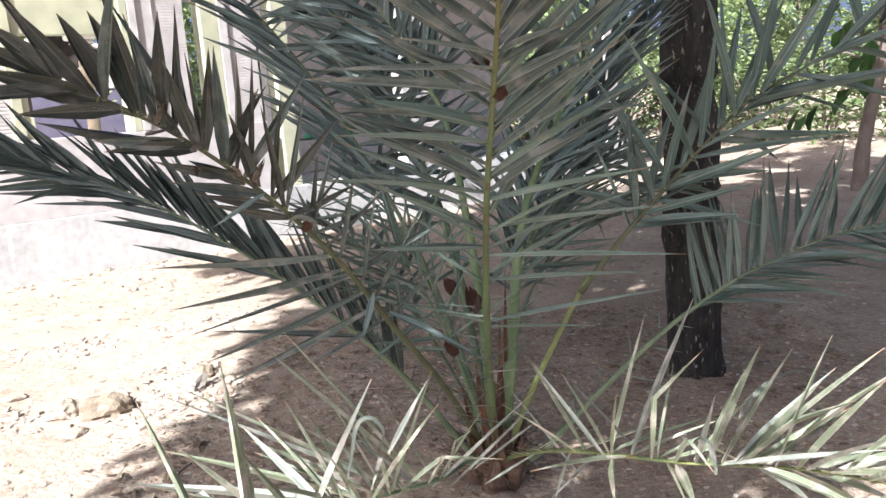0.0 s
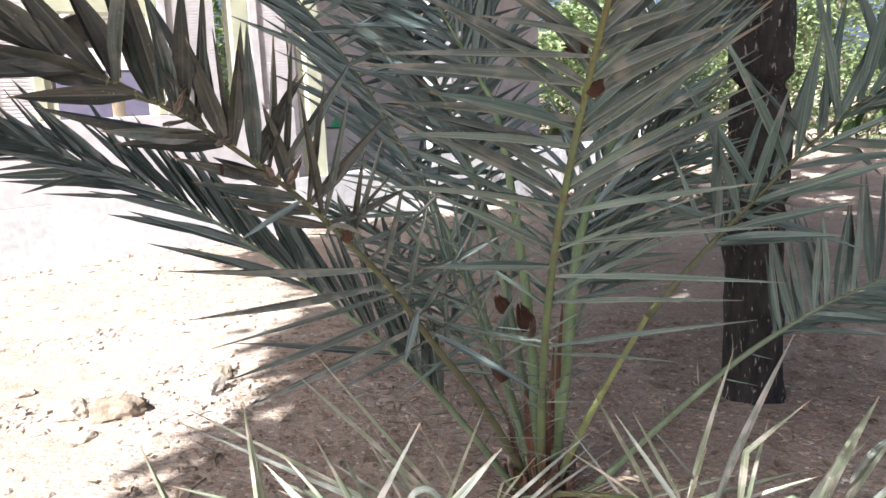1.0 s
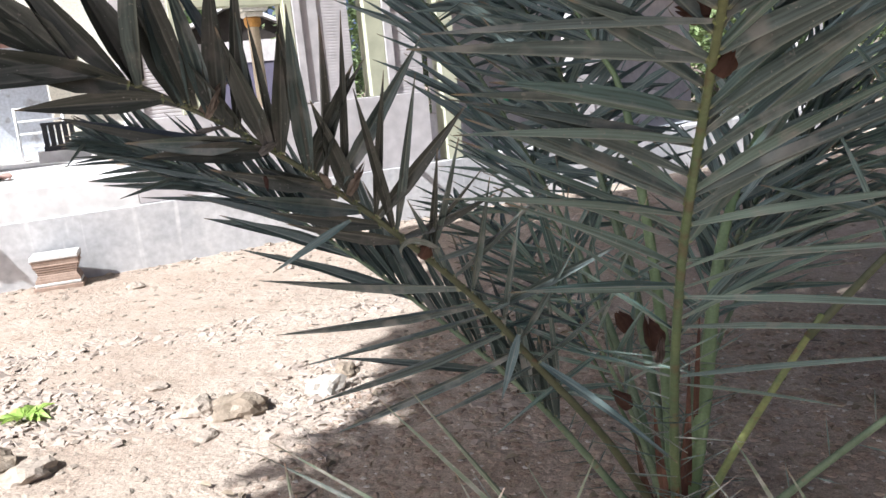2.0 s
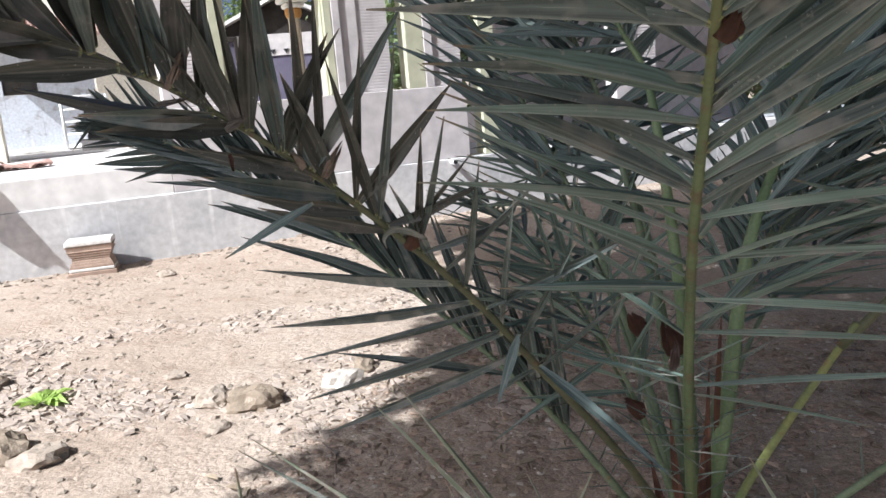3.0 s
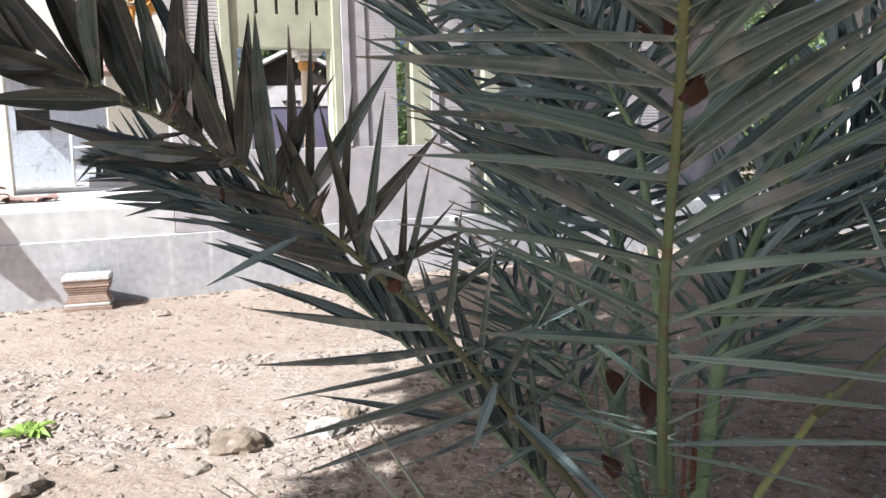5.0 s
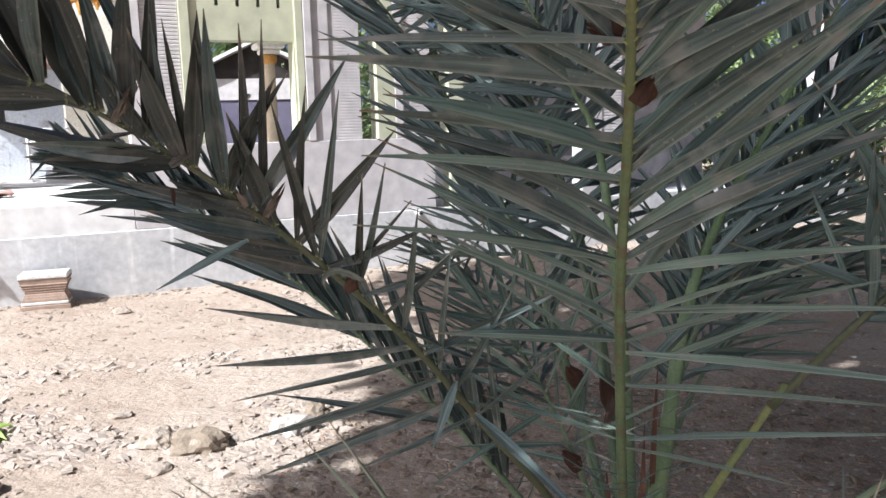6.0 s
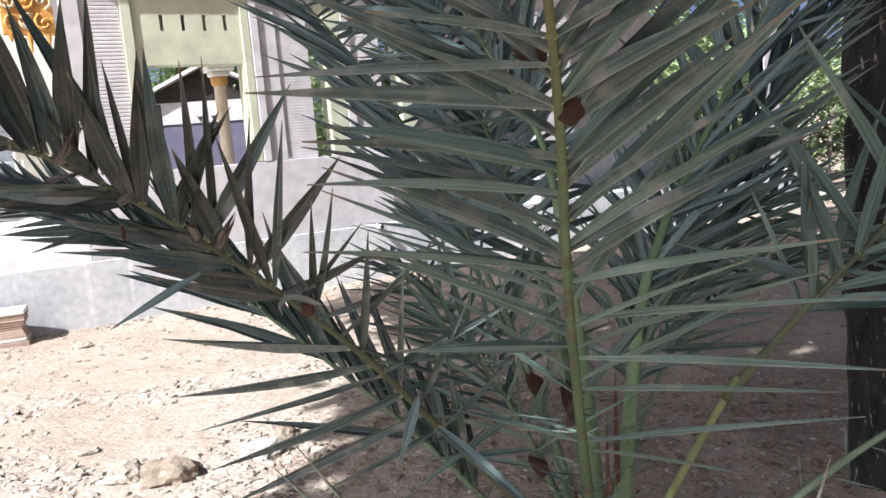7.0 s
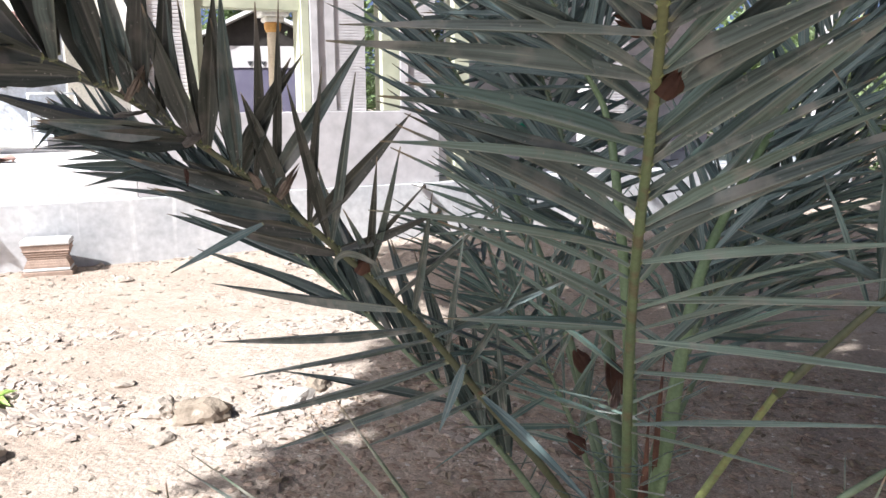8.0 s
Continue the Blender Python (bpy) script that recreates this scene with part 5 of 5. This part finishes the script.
# ---- the block at the plinth ----
def block():
    th = tagged(empty("moulded_block", HOUSE @ pose(0.95, -0.19, 0, 0, 0, -8)), "ribbed fired clay block with mortar top beside the plinth", "block")
    bm = bmesh.new()
    prof = [(0.185, 0.06)]
    for k in range(7):
        z = 0.08 + k * 0.022
        w = 0.15 + 0.035 * abs(k - 2.5) / 3.5
        prof += [(w + 0.008, z), (w, z + 0.011)]
    prof += [(0.19, 0.245), (0.2, 0.26)]
    rings = []
    for w, z in prof:
        rings.append([bm.verts.new((sx * w, sy * w * 0.62, z)) for sx, sy in ((-1, -1), (1, -1), (1, 1), (-1, 1))])
    for r0, r1 in zip(rings, rings[1:]):
        for k in range(4):
            bm.faces.new((r0[k], r0[(k + 1) % 4], r1[(k + 1) % 4], r1[k]))
    bm.faces.new(rings[-1])
    part("body", bm, M_BRICK, th)
    part("base", box(-0.205, 0.205, -0.128, 0.128, -0.03, 0.03, 0.006), M_BRICK, th)
    part("base_course", box(-0.19, 0.19, -0.12, 0.12, 0.031, 0.062, 0.008), M_BLOCKTOP, th, "pale mortar course")
    part("cap", box(-0.2, 0.2, -0.125, 0.125, 0.262, 0.31, 0.01), M_BLOCKTOP, th, "pale mortar cap")
    return th


block()

# drain pipe end in the wall foot
th = tagged(empty("drain_pipe", HOUSE @ pose(4.66, -0.1, 0.57)), "short white plastic drain pipe sticking out of the wall", "pipe")
part("pipe", tube([Vector((0, 0.2, 0)), Vector((0, 0, 0))], [0.032, 0.032], 14), M_METAL, th)
part("bore", tube([Vector((0, 0.02, 0)), Vector((0, -0.004, 0))], [0.024, 0.024], 14), M_BLACK, th, "dark pipe mouth")

# ---- beyond the terrace ----
FAR = Matrix.Translation((-11.3, 10.3, 0.06)) @ Matrix.Rotation(radians(45), 4, "Z")


def far_house():
    th = tagged(empty("far_house", FAR), "weathered bluish-white house with a dark window and tiled roof", "house")
    for x0, x1, z0, z1 in ((-0.25, 0.0, 0.7, 2.72), (0.52, 1.4, 0.7, 2.72), (0.002, 0.518, 0.7, 1.7), (0.002, 0.518, 2.05, 2.72)):
        part("wall", box(x0, x1, 0, 0.2, z0, z1), M_OLDWALL, th)
    win = part("window", box(0.004, 0.516, 0.08, 0.12, 1.704, 2.046), M_GLASS, th, "dark window")
    bm = bmesh.new()
    add_box(bm, 0.004, 0.03, 0.05, 0.1, 1.704, 2.046)
    add_box(bm, 0.49, 0.516, 0.05, 0.1, 1.704, 2.046)
    add_box(bm, 0.25, 0.272, 0.05, 0.1, 1.704, 2.046)
    add_box(bm, 0.032, 0.488, 0.05, 0.1, 1.704, 1.73)
    add_box(bm, 0.032, 0.488, 0.05, 0.1, 2.02, 2.046)
    part("frame", bm, M_DARKWOOD, win, "dark wooden frame")
    roof = bmesh.new()
    vs = [roof.verts.new(v) for v in ((-0.6, -0.5, 2.62), (1.6, -0.5, 2.62), (1.6, 0.65, 2.97), (-0.6, 0.65, 2.97), (-0.6, -0.5, 2.56), (1.6, -0.5, 2.56), (1.6, 0.65, 2.91), (-0.6, 0.65, 2.91))]
    for f in ((0, 1, 2, 3), (7, 6, 5, 4), (0, 4, 5, 1), (1, 5, 6, 2), (2, 6, 7, 3), (3, 7, 4, 0)):
        roof.faces.new([vs[k] for k in f])
    rf = part("roof", roof, M_TILE, th, "terracotta tile roof")
    me = None
    for r in range(8):
        for c in range(17):
            if me is None:
                t = bmesh.new()
                tube([Vector((0, -0.02, 0)), Vector((0, 0.15, 0.042))], [0.06, 0.052], 7, t, flat=0.55)
                ob = part("roof_tile", t, M_TILE, rf)
                me = ob.data
            else:
                ob = new("roof_tile", me)
                ob.parent = rf
            ob.location = (-0.55 + c * 0.125, -0.5 + r * 0.14, 2.63 + r * 0.0425)
    return th


far_house()
struct("terrace_wall", box(-6, 0.12, 3.0, 3.3, 0.882, 5.5, 0.006), M_YWALL, "sunlit cream house wall", "wall")
struct("kerb", box(0.125, 1.7, 3.4, 3.6, 0.882, 0.905, 0.006), M_TERR, "low concrete kerb across the terrace", "kerb")
struct("kerb_2", box(-6, 1.7, 5.0, 5.3, 0.882, 0.91, 0.006), M_TERR, "low concrete kerb across the terrace", "kerb")


struct("garden_wall", box(1.29, 2.4, 7.0, 7.2, 0.882, 3.6, 0.006), M_YWALL, "bright cream wall joining the weathered house", "wall")
struct("far_wall", box(-9, 2.7, 11.0, 11.3, 0.882, 8.0), M_YWALL, "tall sunlit cream wall beyond the terrace", "wall")


def railing():
    th = tagged(empty("railing", Matrix.Translation((-9.2, 9.45, 0.9)) @ Matrix.Rotation(radians(45), 4, "Z")), "white metal railing with four bars", "railing")
    for x in (0.0, 0.62):
        smooth(part("post", tube([Vector((x, 0, -0.02)), Vector((x, 0, 0.75))], [0.022, 0.022], 8), M_METAL, th))
    for z in (0.2, 0.38, 0.56, 0.74):
        smooth(part("bar", tube([Vector((0, 0, z)), Vector((0.62, 0, z))], [0.016, 0.016], 8, hint=Vector((0, 1, 0))), M_METAL, th))
    return th


railing()
struct("ledge", box(0.95, 1.6, 3.9, 4.5, 0.882, 1.036, 0.006), M_TERR, "low white concrete ledge on the terrace", "ledge")
th = tagged(empty("plastic_crate", Matrix.Translation((-8.28, 9.26, 1.04)) @ Matrix.Rotation(radians(40), 4, "Z")), "black slatted plastic crate on a concrete ledge", "crate")
for k in range(5):
    part("slat", box(-0.2 + k * 0.085, -0.15 + k * 0.085, -0.12, -0.1, 0.06, 0.34, 0.004), M_BLACK, th)
    part("slat", box(-0.2 + k * 0.085, -0.15 + k * 0.085, 0.1, 0.12, 0.06, 0.34, 0.004), M_BLACK, th)
part("rim", box(-0.21, 0.21, -0.13, 0.13, 0.34, 0.38, 0.006), M_BLACK, th)
part("base", box(-0.21, 0.21, -0.13, 0.13, 0.0, 0.06, 0.006), M_BLACK, th)

# carved ornament beside the corner column
th = tagged(empty("carved_ornament", HOUSE), "orange and yellow carved scroll ornament beside the corner column", "ornament")
part("panel", box(1.3, 1.72, 0.08, 0.14, 2.68, 3.4, 0.006), M_ORANGE, th)
for k in range(9):
    for a0, r0 in ((0.0, 0.085), (2.2, 0.05)):
        cx, cz = 1.38 + 0.13 * (k % 3), 2.78 + 0.2 * (k // 3)
        pts = [Vector((cx + r0 * (1 - 0.09 * i) * math.cos(a0 + k + i * 0.7), 0.075, cz + r0 * (1 - 0.09 * i) * math.sin(a0 + k + i * 0.7))) for i in range(9)]
        smooth(part("scroll", tube(pts, [0.016] * 9, 6, hint=Vector((0, 1, 0))), M_CREAMCOL if k % 2 else M_ORANGE, th))
for k in range(5):
    part("pendant", tube([Vector((1.36 + k * 0.075, 0.1, 2.69)), Vector((1.36 + k * 0.075, 0.1, 2.62 - 0.05 * (k % 3)))], [0.03, 0.008], 8), M_ORANGE, th)

# clay tiles lying on the terrace
RC = random.Random(4)
clay = None
for k in range(16):
    sx, sd = (0.0 + k * 0.06 + RC.uniform(-0.03, 0.03), 1.55 + RC.uniform(-0.08, 0.08)) if k < 11 else (-0.35 + 0.1 * (k - 11), 2.5 + RC.uniform(-0.05, 0.05))
    m = HOUSE @ pose(sx, sd, 0.9 + (0.0 if k < 11 else 0.05 * (k % 3)), RC.uniform(-8, 8), RC.uniform(-8, 8), RC.uniform(0, 180))
    if clay is None:
        bm = bmesh.new()
        for q in range(6):
            a0, a1 = math.pi * q / 6, math.pi * (q + 1) / 6
            vs = [bm.verts.new((math.cos(a) * r, y, math.sin(a) * r * 0.5)) for y in (-0.14, 0.14) for a, r in ((a0, 0.08), (a1, 0.08), (a1, 0.066), (a0, 0.066))]
            for f in ((0, 1, 5, 4), (2, 3, 7, 6), (0, 3, 2, 1), (4, 5, 6, 7)):
                bm.faces.new([vs[w] for w in f])
        bmesh.ops.remove_doubles(bm, verts=bm.verts, dist=0.001)
        clay = tagged(part("roof_tile", bm, M_TILE), "loose red clay roof tile lying on the terrace", "tile", "loose tiles on the terrace")
        clay.matrix_world = m
    else:
        copy_thing(clay, m)

# low tiled roof corner beside the terrace
th = tagged(empty("tiled_shelter", HOUSE), "low shelter roof corner of red clay tiles against the plinth", "shelter")
bm = bmesh.new()
q = [(-0.23, -0.33, 1.03), (0.2, -0.004, 0.95), (-1.6, -0.004, 0.9), (-1.5, -0.1, 0.9), (-0.29, -0.1, 0.91)]
lo = [bm.verts.new((x, y, z - 0.03)) for x, y, z in q]
hi = [bm.verts.new(v) for v in q]
bm.faces.new(hi)
bm.faces.new(lo[::-1])
for k in range(5):
    bm.faces.new((lo[k], lo[(k + 1) % 5], hi[(k + 1) % 5], hi[k]))
bmesh.ops.recalc_face_normals(bm, faces=bm.faces)
part("roof_board", bm, M_TILE, th)
part("post", box(-0.95, -0.88, -0.12, -0.05, -0.1, 0.85, 0.004), M_DARKWOOD, th)
me = None
for c in range(8):
    for r in range(3):
        y = -0.26 + r * 0.11 + 0.015 * c
        if y > 0 or (y < -0.1 and c > 0):
            continue
        if me is None:
            t = bmesh.new()
            tube([Vector((-0.1, 0, -0.015)), Vector((0.09, 0, 0.01))], [0.055, 0.05], 8, t, flat=0.45)
            ob = part("roof_tile", t, M_TILE, th)
            me = ob.data
        else:
            ob = new("roof_tile", me)
            ob.parent = th
        ob.location = (-0.28 - c * 0.15, y, 1.015 - 0.02 * c)

# through the opening: a back column and a gabled outbuilding
th = tagged(empty("porch_column", HOUSE @ pose(3.83, 3.0, 0.6)), "cream porch column with an orange capital", "column")
part("shaft", tube([Vector((0, 0, 0)), Vector((0, 0, 1.9))], [0.085, 0.078], 18), M_CREAMCOL, th)
part("ring", tube([Vector((0, 0, 1.82)), Vector((0, 0, 1.86)), Vector((0, 0, 1.93)), Vector((0, 0, 1.95))], [0.088, 0.11, 0.115, 0.1], 18), M_ORANGE, th, "orange moulded ring")
bm = bmesh.new()
add_box(bm, -0.13, 0.13, -0.13, 0.13, 1.95, 2.02, 0.02)
add_box(bm, -0.19, 0.19, -0.19, 0.19, 2.02, 2.1, 0.02)
part("capital", bm, M_YWALL, th, "cream moulded capital")


def outbuilding():
    th = tagged(empty("outbuilding", Matrix.Translation((-9.4, 15.9, 0)) @ Matrix.Rotation(radians(32), 4, "Z")), "small outbuilding with a dark gable and white wall", "building")
    part("wall", box(-2.0, 2.0, 0, 0.2, -0.1, 2.26), M_PURPLE, th, "dusky lower wall")
    part("band", box(-2.0, 2.0, -0.03, 0.18, 2.262, 2.72), M_WHITE, th, "white band with two small triangular holes")
    for x in (-0.22, 0.07):
        bm = bmesh.new()
        tube([Vector((x, -0.05, 2.36)), Vector((x, -0.02, 2.36))], [0.07, 0.07], 3, bm, hint=Vector((1, 0, 0)))
        part("vent_hole", bm, M_BLACK, th)
    bm = bmesh.new()
    vs = [bm.verts.new(v) for v in ((-1.55, 0, 2.722), (1.55, 0, 2.722), (0, 0, 3.46), (-1.55, 0.1, 2.722), (1.55, 0.1, 2.722), (0, 0.1, 3.46))]
    bm.faces.new(vs[:3])
    bm.faces.new(vs[3:][::-1])
    for k in range(3):
        bm.faces.new((vs[k], vs[k + 3], vs[(k + 1) % 3 + 3], vs[(k + 1) % 3]))
    part("gable", bm, M_DARKWOOD, th, "dark boarded gable")
    for sx in (-1, 1):
        bm = bmesh.new()
        vs = [bm.verts.new(v) for v in ((sx * 1.75, -0.25, 2.65), (0, -0.25, 3.48), (0, 3, 3.48), (sx * 1.75, 3, 2.65), (sx * 1.75, -0.25, 2.73), (0, -0.25, 3.56), (0, 3, 3.56), (sx * 1.75, 3, 2.73))]
        for f in ((0, 1, 2, 3), (7, 6, 5, 4), (0, 4, 5, 1), (1, 5, 6, 2), (2, 6, 7, 3), (3, 7, 4, 0)):
            bm.faces.new([vs[k] for k in f])
        bmesh.ops.recalc_face_normals(bm, faces=bm.faces)
        part("roof_slope", bm, M_TERR, th)
    return th


outbuilding()

# low wall in the porch with two basins on it
struct("low_wall", box(5.7, 9.5, 1.45, 2.0, 0.602, 1.06, 0.008), M_WHITE, "low white bench wall along the porch", "bench wall")
for s_, d_, r in ((6.5, 1.72, 0.17), (7.0, 1.66, 0.15)):
    th = tagged(empty("basin", HOUSE @ pose(s_, d_, 1.063)), "green plastic basin upside down on a black tray", "basin", "basins on the porch bench")
    bm = tube([Vector((0, 0, 0.014)), Vector((0, 0, 0.03)), Vector((0, 0, 0.09)), Vector((0, 0, 0.125)), Vector((0, 0, 0.13))], [r, r * 0.97, r * 0.8, r * 0.62, r * 0.2], 24)
    smooth(part("bowl", bm, M_TEAL, th))
    bm = tube([Vector((0, 0, 0)), Vector((0, 0, 0.006)), Vector((0, 0, 0.014))], [r * 1.25, r * 1.4, r * 1.42], 24)
    part("tray", bm, M_BLACK, th, "black plastic tray")

# ---- large leaves and woods at the far side ----
def bush(name, x, y, rx, ry, h, count, seed, label, size=0.22, material=M_BUSH):
    rnd = random.Random(seed)
    th = tagged(empty(name), label, "bush")
    cl = [Vector((x + rnd.gauss(0, rx * 0.5), y + rnd.gauss(0, ry * 0.5), rnd.uniform(0.1, 1) ** 0.8 * h)) for _ in range(max(8, count // 60))]
    for k in range(4):
        c = rnd.choice(cl)
        b0 = Vector((x + rnd.gauss(0, 0.3), y + rnd.gauss(0, 0.3), -0.1))
        pth = catmull([b0, b0.lerp(c, 0.5) + Vector((0, 0, 0.3)), c], 8)
        smooth(part("stem", tube(pth, [lerp(0.06, 0.02, i / 8) for i in range(9)], 7, wob=0.2), M_BARK2, th))
    bm = leaf_cloud(count, lambda r: r.choice(cl) + Vector((r.gauss(0, 0.35), r.gauss(0, 0.35), r.gauss(0, 0.3))), rnd, size, size * 0.5)
    tagged(part("foliage", bm, material, th), kind="stuff")
    return th


RB = random.Random(3)
for k in range(13):
    x = -4 + k * 2.4 + RB.uniform(-0.5, 0.5)
    y = 24 + RB.uniform(-1.5, 3) - max(0, x - 6) * 0.25
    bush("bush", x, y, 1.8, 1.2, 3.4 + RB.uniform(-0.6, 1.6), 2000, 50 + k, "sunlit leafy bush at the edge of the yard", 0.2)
for k in range(8):
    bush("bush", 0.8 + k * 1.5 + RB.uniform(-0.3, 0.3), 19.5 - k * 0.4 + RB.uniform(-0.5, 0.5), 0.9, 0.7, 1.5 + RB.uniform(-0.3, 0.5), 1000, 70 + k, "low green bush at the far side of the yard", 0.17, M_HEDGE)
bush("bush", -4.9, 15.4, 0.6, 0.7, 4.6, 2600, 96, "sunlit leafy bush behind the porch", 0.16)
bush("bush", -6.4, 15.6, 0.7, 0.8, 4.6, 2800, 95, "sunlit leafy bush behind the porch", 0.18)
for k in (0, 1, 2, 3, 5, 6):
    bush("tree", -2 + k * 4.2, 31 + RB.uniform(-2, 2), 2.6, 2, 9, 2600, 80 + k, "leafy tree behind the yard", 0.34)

bush("tree", -14.5, 21.5, 2.0, 1.5, 8, 2400, 97, "leafy tree behind the outbuilding", 0.3)
bush("tree", -11.6, 19.6, 1.6, 0.9, 5.8, 4600, 98, "leafy tree behind the outbuilding", 0.24, M_HEDGE)
bush("tree", 0.9, 23.5, 1.3, 1.0, 6.4, 2600, 99, "leafy tree behind the yard", 0.24)

# ---- the slender tree with hanging leaves ----
th = tagged(empty("sapling"), "slender leaning tree with large hanging dark green leaves", "tree")
sp = catmull([(4.35, 10.15, -0.1), (4.42, 10.2, 0.6), (4.62, 10.3, 1.5), (4.7, 10.35, 2.6), (4.68, 10.3, 3.8)], 24)
smooth(part("trunk", tube(sp, [lerp(0.1, 0.05, i / 24) for i in range(25)], 10, wob=0.25), M_BARK2, th))
RL = random.Random(77)
for k in range(34):
    q = sp[RL.randint(8, 22)]
    a = RL.uniform(0, 6.28)
    out = q + Vector((math.cos(a), math.sin(a), 0)) * RL.uniform(0.15, 0.9) + Vector((0, 0, RL.uniform(-0.15, 0.5)))
    bm = bmesh.new()
    add_leaf(bm, out, Vector((math.cos(a) * 0.5, math.sin(a) * 0.5, -RL.uniform(0.3, 1.2))).normalized(), Vector((math.cos(a), math.sin(a), 0.6)), RL.uniform(0.3, 0.46), RL.uniform(0.15, 0.22))
    part("leaf", bm, M_CANOPY, th)
for k in range(7):
    q = sp[10 + k * 2]
    a = k * 2.1
    smooth(part("branch", tube([q, q + Vector((math.cos(a) * 0.45, math.sin(a) * 0.45, 0.2)), q + Vector((math.cos(a) * 0.9, math.sin(a) * 0.9, 0.25))], [0.02, 0.014, 0.006], 6), M_BARK2, th))


def pile(rnd):
    return 2.7 + rnd.gauss(0, 0.5), 14.6 + rnd.gauss(0, 0.4)


def far_yard(rnd):
    return rnd.uniform(1.0, 11), rnd.uniform(10, 20)


scatter(160, 12, pile, 0.05, 0.25, M_CLOD, "rubble_heap", "heap of broken stones by the end of the house", "rubble")
scatter(700, 13, far_yard, 0.02, 0.09, M_CLOD, "far_clods", "clods and stones on the far side of the yard", "soil")


def litter(count, seed, area):
    """Small dry leaves lying on the soil."""
    rnd = random.Random(seed)
    bm = bmesh.new()
    for _ in range(count):
        x, y = area(rnd)
        a = rnd.uniform(0, 6.28)
        add_leaf(bm, Vector((x, y, ground_z(x, y) + 0.012)), Vector((math.cos(a), math.sin(a), rnd.uniform(-0.05, 0.25))).normalized(), Vector((rnd.gauss(0, 0.3), rnd.gauss(0, 0.3), 1)), rnd.uniform(0.025, 0.07), rnd.uniform(0.012, 0.035))
    return tagged(part("leaf_litter", bm, M_LITTER), "small dry leaves lying on shaded soil", "leaf litter", kind="stuff")


litter(500, 15, shaded_yard)
litter(620, 18, near_palm)
for k in range(24):
    x, y = RL.uniform(-1.4, 1.6), RL.uniform(2.9, 5.2)
    a, ln = RL.uniform(0, 6.28), RL.uniform(0.08, 0.3)
    st = [Vector((x, y, ground_z(x, y) + 0.008)), Vector((x + math.cos(a) * ln * 0.5, y + math.sin(a) * ln * 0.5, ground_z(x, y) + 0.014)), Vector((x + math.cos(a + 0.2) * ln, y + math.sin(a + 0.2) * ln, ground_z(x, y) + 0.008))]
    tagged(smooth(part("twig", tube(st, [0.004, 0.0035, 0.002], 6), M_BARK2)), "thin dry twig lying on shaded soil", "twig", "twigs under the palm")

# ---- the green weed ----
weed = tagged(empty("weed", Matrix.Translation((-3.21, 3.39, 0))), "bright green low weed growing in dry soil", "plant")
RW = random.Random(31)
for k in range(11):
    a = k * 0.63 + RW.uniform(-0.2, 0.2)
    bm = bmesh.new()
    add_leaf(bm, Vector((0.01 * math.cos(a), 0.01 * math.sin(a), 0.01)), Vector((math.cos(a), math.sin(a), RW.uniform(0.02, 0.3))).normalized(), Vector((0, 0, 1)), RW.uniform(0.08, 0.19), RW.uniform(0.045, 0.085))
    part("leaf", bm, M_WEED, weed)
